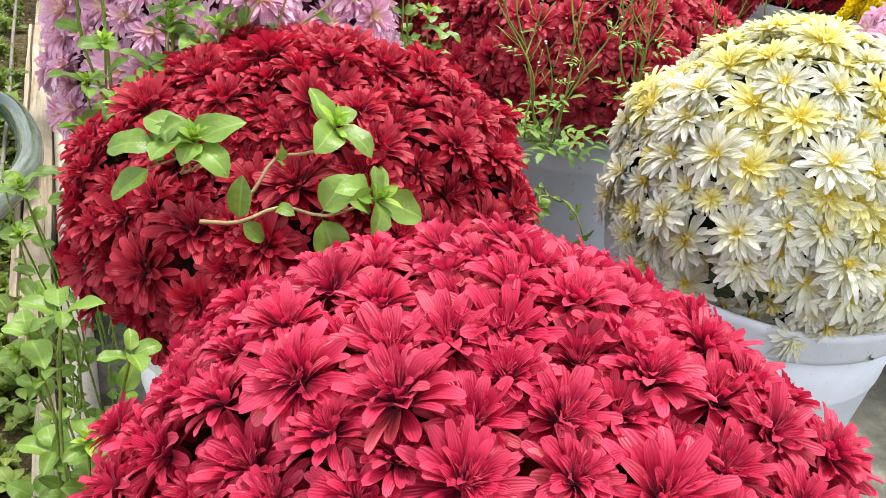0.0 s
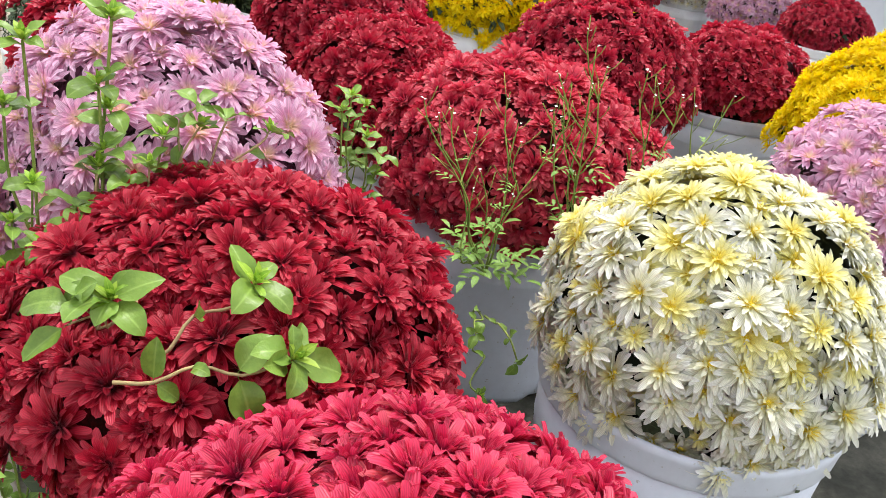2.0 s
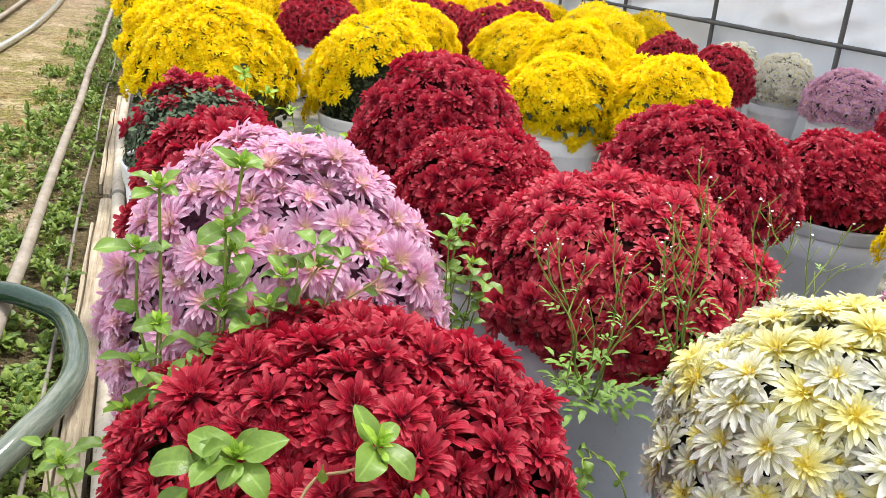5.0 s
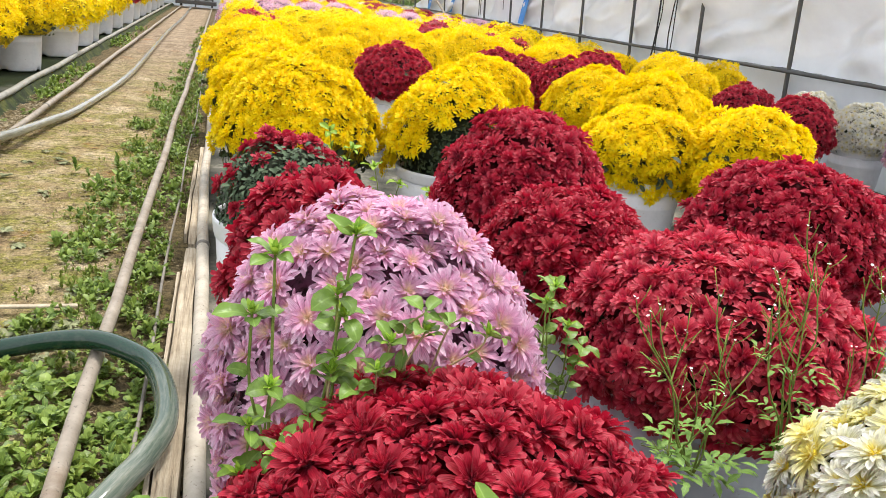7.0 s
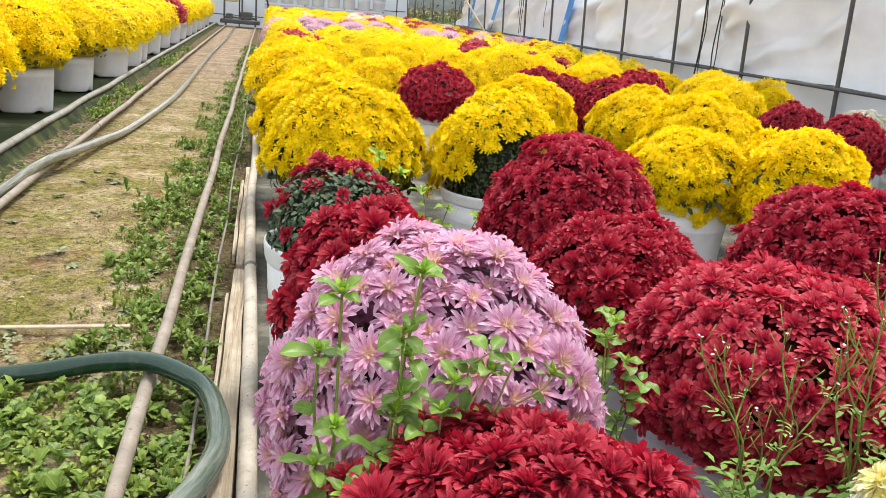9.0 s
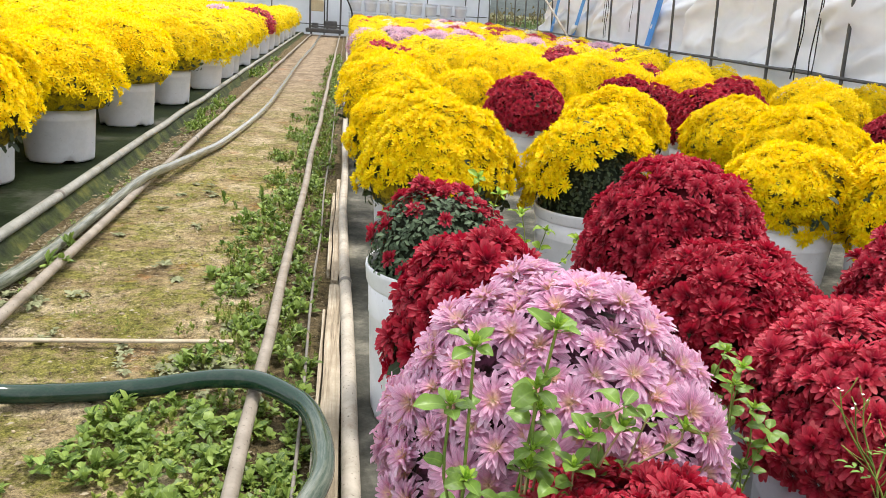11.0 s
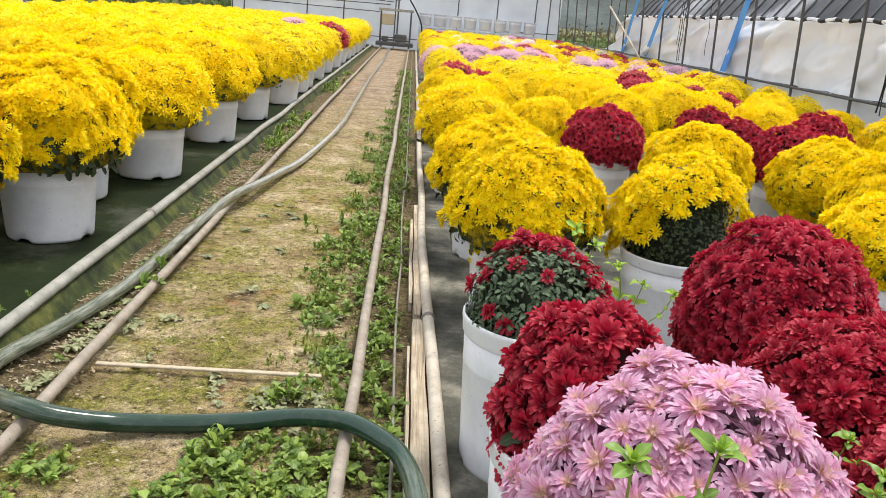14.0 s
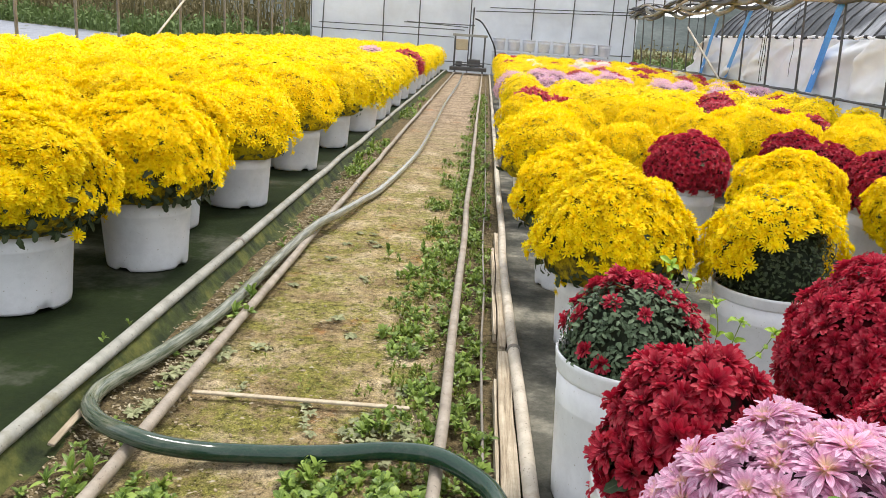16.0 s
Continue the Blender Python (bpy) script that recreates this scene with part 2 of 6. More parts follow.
PATHSOIL = path_material()
GROUND = rough_material("field earth and grass", [(0.3, (0.06, 0.08, 0.025)), (0.5, (0.12, 0.13, 0.05)), (0.7, (0.2, 0.16, 0.09))], 0.6, 12, 0.95, 1, 0.03)
BEDLEFT = rough_material("mossy dark ground sheet", [(0.32, (0.007, 0.012, 0.004)), (0.52, (0.015, 0.024, 0.007)), (0.66, (0.10, 0.10, 0.08))], 1.3, 40, 0.8, 0.6, 0.004, 0.12)
BEDRIGHT = rough_material("dusty dark ground sheet", [(0.38, (0.040, 0.041, 0.033)), (0.52, (0.095, 0.092, 0.074)), (0.64, (0.24, 0.225, 0.18))], 3.4, 60, 0.85, 0.7, 0.006, 0.15)
MOSS = rough_material("mossy sheet edge", [(0.38, (0.010, 0.016, 0.004)), (0.52, (0.034, 0.046, 0.010)), (0.64, (0.095, 0.100, 0.022))], 6, 45, 0.85, 0.8, 0.008)
MULCH = rough_material("grey mulch film", [(0.3, (0.09, 0.095, 0.115)), (0.7, (0.24, 0.25, 0.30))], 1.2, 9, 0.4, 0.6, 0.03, 0.5)


def pipe_material(name, low, high, rust, metal=0.0):
    n = Nodes(name)
    c = n.ramp(n.noise(14, 6, 0.65), [(0.3, low), (0.7, high)])
    r = n.ramp(n.noise(5.0, 7, 0.7), [(0.54, (0, 0, 0)), (0.68, (0.8, 0.8, 0.8))])
    c = n.mix(r, c, rust)
    s = n.ramp(n.noise(120, 3, 0.6), [(0.62, (0, 0, 0)), (0.7, (0.8, 0.8, 0.8))])
    c = n.mix(s, c, (0.09, 0.07, 0.05))
    n.bump(n.noise(90, 5), 0.3, 0.002)
    n.bsdf.inputs["Metallic"].default_value = metal
    return n.finish(c, 0.6)


RAIL = pipe_material("weathered rail pipe", (0.19, 0.16, 0.125), (0.36, 0.31, 0.25), (0.17, 0.115, 0.07))
PIPE = pipe_material("weathered pale pipe", (0.32, 0.28, 0.22), (0.56, 0.50, 0.41), (0.24, 0.17, 0.105))
GREYPIPE = pipe_material("galvanised grey pipe", (0.20, 0.20, 0.17), (0.36, 0.35, 0.31), (0.16, 0.14, 0.08))
STEEL = pipe_material("dark steel tube", (0.05, 0.05, 0.05), (0.10, 0.10, 0.10), (0.09, 0.07, 0.05))
BLACK = rough_material("black rubber", [(0.3, (0.012, 0.012, 0.013)), (0.7, (0.03, 0.03, 0.03))], 20, 90, 0.6)


def wood_material(name, dark, low, high):
    """Weathered timber: long dark cracks and grain along y."""
    n = Nodes(name)
    place = n.add("ShaderNodeMapping")
    place.inputs["Scale"].default_value = (70.0, 2.2, 70.0)
    n.link(n.add("ShaderNodeTexCoord").outputs["Object"], place.inputs[0])
    grain = n.add("ShaderNodeTexNoise", Scale=1.0, Detail=8.0, Roughness=0.7)
    n.link(place.outputs[0], grain.inputs["Vector"])
    c = n.ramp(grain.outputs["Fac"], [(0.34, dark), (0.44, low), (0.62, high)])
    grey = n.ramp(n.noise(5.0, 6, 0.7), [(0.42, (0, 0, 0)), (0.62, (0.7, 0.7, 0.7))])
    c = n.mix(grey, c, tuple(v * 0.7 for v in low))
    n.bump(grain.outputs["Fac"], 1.0, 0.012)
    return n.finish(c, 0.9, 0, None, 0.2)


WOOD = wood_material("weathered board", (0.07, 0.05, 0.03), (0.42, 0.34, 0.24), (0.64, 0.56, 0.43))
LATH = rough_material("pale wooden lath", [(0.3, (0.36, 0.29, 0.20)), (0.7, (0.50, 0.43, 0.32))], 12, 150, 0.85, 0.5, 0.002)
WIRE = pipe_material("thin dirty line", (0.10, 0.09, 0.075), (0.26, 0.23, 0.19), (0.2, 0.13, 0.08))
CARTON = rough_material("tan control box", [(0.3, (0.42, 0.34, 0.22)), (0.7, (0.5, 0.42, 0.28))], 5, 60)
BLUE = rough_material("blue tape", [(0.3, (0.04, 0.22, 0.64)), (0.7, (0.09, 0.34, 0.76))], 3, 40, 0.5)


def hose_material():
    n = Nodes("green braided hose")
    uv = n.add("ShaderNodeUVMap")
    sep = n.add("ShaderNodeSeparateXYZ")
    n.link(uv.outputs[0], sep.inputs[0])
    # Near end: sky reflection painted pale; beyond the loop: weathered colour.
    along = n.ramp(sep.outputs[1], [(0.0, (0.16, 0.18, 0.14)), (0.062, (0.11, 0.14, 0.11)), (0.082, (0.004, 0.030, 0.018)), (0.118, (0.004, 0.028, 0.016)), (0.140, (0.060, 0.078, 0.048)), (0.20, (0.11, 0.11, 0.082)), (0.28, (0.20, 0.185, 0.15)), (1.0, (0.33, 0.29, 0.24))])
    c = n.mix(n.ramp(n.noise(25, 6, 0.7), [(0.5, (0, 0, 0)), (0.75, (0.2, 0.2, 0.2))]), along, (0.16, 0.16, 0.12))
    stretch = n.add("ShaderNodeMapping")
    stretch.inputs["Scale"].default_value = (14.0, 160.0, 1.0)
    n.link(uv.outputs[0], stretch.inputs[0])
    streak = n.add("ShaderNodeTexNoise", Scale=1.0, Detail=6.0, Roughness=0.7)
    n.link(stretch.outputs[0], streak.inputs["Vector"])
    # Mask for the painted near-end highlight and for wear past the loop.
    worn_glint = n.ramp(sep.outputs[1], [(0.0, (0.8, 0.8, 0.8)), (0.066, (0.6, 0.6, 0.6)), (0.085, (0.03, 0.03, 0.03)), (0.116, (0.03, 0.03, 0.03)), (0.140, (0.8, 0.8, 0.8))])
    c = n.mix(n.mix(1.0, worn_glint, n.ramp(streak.outputs["Fac"], [(0.42, (0, 0, 0)), (0.62, (1, 1, 1))]), "MULTIPLY"), c, (0.30, 0.30, 0.245))
    thread = n.add("ShaderNodeTexChecker", Scale=1.0)
    scale = n.add("ShaderNodeVectorMath")
    scale.operation = "MULTIPLY"
    scale.inputs[1].default_value = (30, 2600, 1)
    n.link(uv.outputs[0], scale.inputs[0])
    n.link(scale.outputs[0], thread.inputs["Vector"])
    c = n.mix(n.mix(0.14, (0, 0, 0), thread.outputs["Color"]), c, (0.04, 0.075, 0.04))
    return n.finish(c, 0.13, 0, None, 0.5)


HOSE = hose_material()


def film_material(name, color, thin, rough=0.45, wrinkle=0.6):
    n = Nodes(name)
    c = n.ramp(n.noise(1.4, 6, 0.65), [(0.3, tuple(v * 0.86 for v in color)), (0.65, color)])
    folds = n.add("ShaderNodeTexNoise", Scale=1.0, Detail=2.0, Roughness=0.4, Distortion=0.5)
    slope = n.add("ShaderNodeMapping")
    slope.inputs["Rotation"].default_value, slope.inputs["Scale"].default_value = (0.75, 0.0, 0.0), (1.0, 0.8, 3.0)
    n.link(n.add("ShaderNodeTexCoord").outputs["Object"], slope.inputs[0])
    n.link(slope.outputs[0], folds.inputs["Vector"])
    n.bump(folds.outputs["Fac"], wrinkle, 0.12)
    return n.finish(c, rough, thin, c, 0.4)


FILM = film_material("white wall film", (0.90, 0.915, 0.95), 0.36, 0.30, 0.7)
SKIRT = film_material("cloudy skirt film", (0.82, 0.845, 0.89), 0.42, 0.5, 0.3)
FARFILM = film_material("milky end film", (0.80, 0.82, 0.86), 0.6, 0.4, 0.4)
# Broad dark patches put the shaded panels into the film's colour.
GREYFILM = rough_material("grey film with painted shade", [(0.42, (0.05, 0.054, 0.06)), (0.52, (0.12, 0.125, 0.14)), (0.60, (0.42, 0.43, 0.46))], 0.28, 3.0, 0.5, 0.5, 0.05, 0.4, 0.3)
BRUSH = leaf_material("dry field brush", (0.055, 0.055, 0.020), (0.22, 0.18, 0.085), 0.8, 0.2)
# The haze of distance is mixed into this grey green.
HILL = rough_material("far wooded hills", [(0.35, (0.045, 0.058, 0.055)), (0.65, (0.10, 0.115, 0.11))], 0.05, 0.6, 0.95, 0.3, 0.5)
BRUSHGREEN = leaf_material("green field brush", (0.05, 0.085, 0.02), (0.14, 0.20, 0.06), 0.7, 0.2)


# ---- mesh building ----
class Kit:
    """Gathers quads from numpy arrays and makes one mesh of them."""

    def __init__(self):
        self.v, self.f, self.uv, self.mi, self.n = [], [], [], [], 0

    def add(self, v, f, uv=None, mi=0):
        v, f = np.asarray(v, float), np.asarray(f, int)
        self.v.append(v)
        self.f.append(f + self.n)
        self.uv.append(np.zeros((len(v), 2)) if uv is None else np.asarray(uv, float))
        self.mi.append(np.full(len(f), mi) if np.isscalar(mi) else np.asarray(mi))
        self.n += len(v)
        return self

    def arrays(self):
        return np.concatenate(self.v), np.concatenate(self.f), np.concatenate(self.uv), np.concatenate(self.mi)

    def stamp(self, template, matrices):
        """Adds the template once for each 4 x 4 matrix."""
        v, f, uv, mi = template
        m = np.array([np.array(x) for x in matrices])
        if len(m) == 0:
            return self
        k = len(m)
        allv = (np.einsum("kij,nj->kni", m[:, :3, :3], v) + m[:, None, :3, 3]).reshape(-1, 3)
        allf = (f[None] + (np.arange(k) * len(v))[:, None, None]).reshape(-1, 4)
        return self.add(allv, allf, np.tile(uv, (k, 1)), np.tile(mi, k))

    def mesh(self, name, *materials, smooth=True):
        v, f, uv, mi = self.arrays()
        me = bpy.data.meshes.new(name)
        me.vertices.add(len(v))
        me.vertices.foreach_set("co", v.astype(np.float32).ravel())
        me.loops.add(f.size)
        me.loops.foreach_set("vertex_index", f.astype(np.int32).ravel())
        me.polygons.add(len(f))
        me.polygons.foreach_set("loop_start", np.arange(0, f.size, 4, dtype=np.int32))
        me.polygons.foreach_set("material_index", mi.astype(np.int32))
        me.polygons.foreach_set("use_smooth", np.full(len(f), smooth))
        layer = me.uv_layers.new(name="UVMap")
        layer.data.foreach_set("uv", uv[f.ravel()].astype(np.float32).ravel())
        for m in materials:
            me.materials.append(m)
        me.update(calc_edges=True)
        me.validate()
        return me


def grid_faces(rows, cols, wrap=False):
    """Quads of a grid of rows x cols points; wrap joins the last column to the first."""
    r, c = np.meshgrid(np.arange(rows - 1), np.arange(cols if wrap else cols - 1), indexing="ij")
    d = (c + 1) % cols
    return np.stack([r * cols + c, r * cols + d, (r + 1) * cols + d, (r + 1) * cols + c], -1).reshape(-1, 4)


def part(name, mesh, parent, label="", kind="", matrix=None):
    ob = new(name, mesh)
    ob.parent = parent
    if matrix is not None:
        ob.matrix_basis = matrix
    return tagged(ob, label, "", "", kind)


def thing(name, label, category, group="", kind="", at=(0, 0, 0), mesh=None):
    ob = new(name, mesh)
    ob.location = at
    return tagged(ob, label, category, group, kind)


def lathe(profile, segments=32):
    """A turned shape from (radius, height) pairs."""
    a = np.linspace(0, 2 * np.pi, segments, endpoint=False)
    v = np.array([[r * np.cos(t), r * np.sin(t), z] for r, z in profile for t in a])
    return v, grid_faces(len(profile), segments, True)


def tube(points, radius, sides=8, steps=0):
    """A round tube along points (smoothed through them if steps is given). radius: one number or one for each end."""
    p = np.array(points, float)
    if steps:
        q = np.vstack([2 * p[0] - p[1], p, 2 * p[-1] - p[-2]])
        t = np.linspace(0, 1, steps, endpoint=False)[:, None]
        out = []
        for i in range(len(p) - 1):
            a, b, c, d = q[i:i + 4]
            out.append(0.5 * (2 * b + (c - a) * t + (2 * a - 5 * b + 4 * c - d) * t ** 2 + (3 * b - a - 3 * c + d) * t ** 3))
        p = np.vstack(out + [p[-1:]])
    tan = np.gradient(p, axis=0)
    tan /= np.linalg.norm(tan, axis=1)[:, None] + 1e-9
    ref = np.array([0.13, 0.21, 0.97]) if abs(tan[0][2]) < 0.9 else np.array([1.0, 0.1, 0.0])
    side = np.cross(tan, ref)
    side /= np.linalg.norm(side, axis=1)[:, None] + 1e-9
    up = np.cross(side, tan)
    a = np.linspace(0, 2 * np.pi, sides, endpoint=False)
    r = np.broadcast_to(np.linspace(*radius, len(p)) if isinstance(radius, tuple) else radius, (len(p),))
    ring = side[:, None] * np.cos(a)[None, :, None] + up[:, None] * np.sin(a)[None, :, None]
    v = (p[:, None] + ring * r[:, None, None]).reshape(-1, 3)
    d = np.concatenate([[0], np.cumsum(np.linalg.norm(np.diff(p, axis=0), axis=1))])
    uv = np.stack(np.broadcast_arrays((a / 2 / np.pi)[None], (d / d[-1])[:, None]), -1).reshape(-1, 2)
    f = grid_faces(len(p), sides, True)
    if sides == 4:
        f = np.vstack([f, [[3, 2, 1, 0]], [[len(v) - 4, len(v) - 3, len(v) - 2, len(v) - 1]]])
    elif sides == 8:
        n = len(v) - 8
        f = np.vstack([f, [[7, 6, 5, 4], [7, 4, 3, 0], [3, 2, 1, 0]], [[n, n + 1, n + 2, n + 3], [n, n + 3, n + 4, n + 7], [n + 4, n + 5, n + 6, n + 7]]])
    return v, f, uv


def box(cx, cy, cz, sx, sy, sz, bevel=0.0):
    """A box with chamfered upright and level edges."""
    b = min(bevel, sx / 3, sy / 3, sz / 3)
    hx, hy, hz = sx / 2, sy / 2, sz / 2
    rings = []
    for z, inset in ((-hz, b), (-hz + b, 0), (hz - b, 0), (hz, b)):
        x, y = hx - inset, hy - inset
        rings += [(x - b, -y, z), (x, -y + b, z), (x, y - b, z), (x - b, y, z), (-x + b, y, z), (-x, y - b, z), (-x, -y + b, z), (-x + b, -y, z)]
    v = np.array(rings) + (cx, cy, cz)
    f = grid_faces(4, 8, True)
    n = 24
    f = np.vstack([f, [[0, 7, 6, 1], [1, 6, 5, 2], [2, 5, 4, 3]], [[n + 0, n + 1, n + 6, n + 7], [n + 1, n + 2, n + 5, n + 6], [n + 2, n + 3, n + 4, n + 5]]])
    return v, f


def frame_of(normal, spin):
    """Rotation that takes z to normal, turned by spin about it."""
    q = Vector(normal).to_track_quat("Z", "Y")
    return q.to_matrix().to_4x4() @ Matrix.Rotation(spin, 4, "Z")


def petal(length, width, rise0, rise1, cup, nl, nw, base=0.4, tip=0.35, peak=0.70):
    """A petal along +x that starts at the origin; rises in degrees at its root and tip."""
    s = 1 - (1 - np.linspace(0, 1, nl + 1)) ** 1.5
    u = np.linspace(-1, 1, nw + 1)
    ang = np.radians(rise0 + (rise1 - rise0) * s ** 1.3)
    step = length * np.diff(s)
    x = np.concatenate([[0], np.cumsum(np.cos(ang[:-1]) * step)])
    z = np.concatenate([[0], np.cumsum(np.sin(ang[:-1]) * step)])
    w = np.where(s < peak, base + (1 - base) * np.sin(np.minimum(s / peak, 1) * np.pi / 2), np.sqrt(np.maximum(0, 1 - np.clip((s - peak) / (1 - peak), 0, 1) ** 2 * (1 - tip ** 2))))
    w = w * width / 2
    bulge = np.where(np.abs(u) > 0.9, 0.0, 1.0)
    X = np.broadcast_to(x[:, None], (nl + 1, nw + 1)).copy()
    X[-1] += 0.05 * length * bulge
    Y = w[:, None] * u[None]
    Z = z[:, None] + cup * w[:, None] * (u[None] ** 2)
    v = np.stack([X, Y, Z], -1).reshape(-1, 3)
    uv = np.stack(np.broadcast_arrays((u[None] + 1) / 2, s[:, None]), -1).reshape(-1, 2)
    return v, grid_faces(nl + 1, nw + 1), uv


def flower(layers, eye, rng, nl, nw):
    """A flower head, face up: layers of (count, start radius, length, width, rise at root, rise at tip, cup, tip shape); eye: radius and florets."""
    kit = Kit()
    reach = max(r0 + length for _, r0, length, *_ in layers)
    for k, (count, r0, length, width, e0, e1, cup, tip) in enumerate(layers):
        off = rng.uniform(0, 6.28)
        for i in range(count):
            l = length * rng.uniform(0.76, 1.12)
            v, f, uv = petal(l, width * rng.uniform(0.78, 1.12), e0 + rng.uniform(-16, 18), e1 + rng.uniform(-34, 36), cup * rng.uniform(0.5, 1.3), *((2, 1) if width < 0.002 else (nl, nw)), tip=tip)
            v[:, 0] += r0
            v[:, 2] += 0.0012 * k
            tw = rng.uniform(-0.5, 0.5)
            y, z = v[:, 1].copy(), v[:, 2].copy()
            v[:, 1], v[:, 2] = y * math.cos(tw) - (z - 0) * math.sin(tw) * 0.3, z + y * math.sin(tw)
            a = off + 2 * math.pi * i / count + rng.uniform(-0.16, 0.16)
            c, s = math.cos(a), math.sin(a)
            v = np.stack([v[:, 0] * c - v[:, 1] * s, v[:, 0] * s + v[:, 1] * c, v[:, 2]], 1)
            uv[:, 1] = 0.95 if width < 0.002 else (uv[:, 1] * length + r0) / reach
            kit.add(v, f, uv, 0)
    radius, florets, length = eye
    if radius == 0:
        return kit.arrays()
    v, f = lathe([(radius, 0.001), (radius * 0.8, radius * 0.45), (radius * 0.35, radius * 0.62), (0.0003, radius * 0.66)], 8)
    kit.add(v, f, None, 1)
    for i in range(florets):
        r = radius * math.sqrt((i + 0.5) / florets)
        a = i * 2.39996
        v, f, uv = petal(length * rng.uniform(0.7, 1.2), length * 0.42, 78 - 40 * r / radius, 70 - 30 * r / radius, 0.3, 1, 1)
        c, s = math.cos(a), math.sin(a)
        v[:, 0] += r
        v = np.stack([v[:, 0] * c - v[:, 1] * s, v[:, 0] * s + v[:, 1] * c, v[:, 2] + radius * (0.55 - 0.4 * (r / radius) ** 2)], 1)
        kit.add(v, f, uv, 1)
    return kit.arrays()


RED_LAYERS = [(20, 0.005, 0.0300, 0.0096, 14, -20, 0.5, 0.6), (18, 0.004, 0.0285, 0.0090, 34, 8, 0.55, 0.6), (15, 0.003, 0.0235, 0.0074, 52, 30, 0.6, 0.55), (13, 0.002, 0.0175, 0.0046, 66, 52, 0.8, 0.5), (26, 0.001, 0.0165, 0.0015, 74, 58, 0.3, 0.3)]
PINK_LAYERS = [(21, 0.005, 0.0330, 0.0080, 4, -20, 0.6, 0.4), (19, 0.004, 0.0290, 0.0076, 22, 2, 0.65, 0.4), (15, 0.003, 0.0215, 0.0062, 40, 22, 0.7, 0.4), (11, 0.002, 0.0125, 0.0040, 60, 46, 0.8, 0.4)]
WHITE_LAYERS = [(22, 0.005, 0.0310, 0.0070, 4, -26, 0.5, 0.45), (20, 0.004, 0.0265, 0.0066, 20, -2, 0.55, 0.45), (16, 0.003, 0.0190, 0.0052, 38, 22, 0.6, 0.4), (14, 0.002, 0.0110, 0.0036, 58, 48, 0.6, 0.4)]
YELLOW_FINE = [(13, 0.003, 0.0225, 0.0100, 2, -24, 0.3, 0.65), (10, 0.002, 0.0195, 0.0090, 30, 10, 0.3, 0.6), (7, 0.0, 0.0140, 0.0078, 56, 48, 0.3, 0.55)]
YELLOW_LAYERS = [(10, 0.003, 0.0235, 0.0120, 8, -20, 0.5, 0.5), (8, 0.002, 0.0185, 0.0096, 40, 20, 0.5, 0.45)]


def heads(layers, eye, count, seed, nl, nw, share=1.0):
    """Several variants of one flower head."""
    rng = np.random.default_rng(seed)
    scaled = [(max(4, round(c * share)), r, l, w / share ** 0.7, a, b, cup, t) for c, r, l, w, a, b, cup, t in layers]
    return [flower(scaled, eye, rng, nl, nw) for _ in range(count)]


def leaf_shape(length, width, lobes=0.0, droop=20.0, fold=0.35, nl=5, peak=1.0):
    """A leaf along +x: a midrib fold, drooping, with a wavy or lobed edge."""
    s = np.linspace(0, 1, nl + 1)
    w = np.sin(np.pi * np.clip(s ** peak * 0.94 + 0.04, 0, 1)) ** 0.8 * width / 2
    w = w * (1 - lobes * (np.arange(nl + 1) % 2))
    w[-1] = width * 0.02
    ang = np.radians(15 - droop * s)
    step = length / nl
    x = np.concatenate([[0], np.cumsum(np.cos(ang[:-1]) * step)])
    z = np.concatenate([[0], np.cumsum(np.sin(ang[:-1]) * step)])
    u = np.array([-1, 0, 1.0])
    v = np.stack([np.broadcast_to(x[:, None], (nl + 1, 3)), w[:, None] * u, z[:, None] + fold * w[:, None] * np.abs(u)], -1).reshape(-1, 3)
    uv = np.stack(np.broadcast_arrays((u[None] + 1) / 2, s[:, None]), -1).reshape(-1, 2)
    f = grid_faces(nl + 1, 3)
    return v, f, uv, np.zeros(len(f), int)


def dome_sites(r, height, centre, spacing, seed, low=-0.35, lump=0.05, keep=None, wild=0.42):
    """Places and directions spread without pattern over a lumpy dome, none closer than about the spacing."""
    rng = np.random.default_rng(seed)
    out, placed = [], np.zeros((0, 3))
    area = 2 * math.pi * r * (r * 0.5 + height * 0.5) * (1 - low)
    for _ in range(int(area / spacing ** 2 * 26)):
        dz, a = rng.uniform(low, 1), rng.uniform(0, 2 * math.pi)
        q = math.sqrt(max(0.0, 1 - dz * dz))
        d = Vector((q * math.cos(a), q * math.sin(a), dz))
        p = np.array((d.x * r, d.y * r, centre + d.z * height))
        if len(placed) and np.min(np.sum((placed - p) ** 2, 1)) < (0.80 * spacing) ** 2:
            continue
        placed = np.vstack([placed, p])
        if keep and not keep(d, rng):
            continue
        k = 1 + lump * noise.noise(d * 2.3 + Vector((seed * 3.7, 0, 0))) * 2 + rng.uniform(-0.055, 0.03)
        p = Vector((d.x * r * k, d.y * r * k, centre + d.z * height * k))
        nrm = Vector((d.x / r, d.y / r, d.z / height)).normalized()
        nrm = (nrm + Vector((0, 0, 0.25)) + Vector(rng.uniform(-wild, wild, 3))).normalized()
        out.append((p - nrm * 0.010, nrm, rng.uniform(0, 6.28), rng.uniform(0.72, 1.14)))
    return out


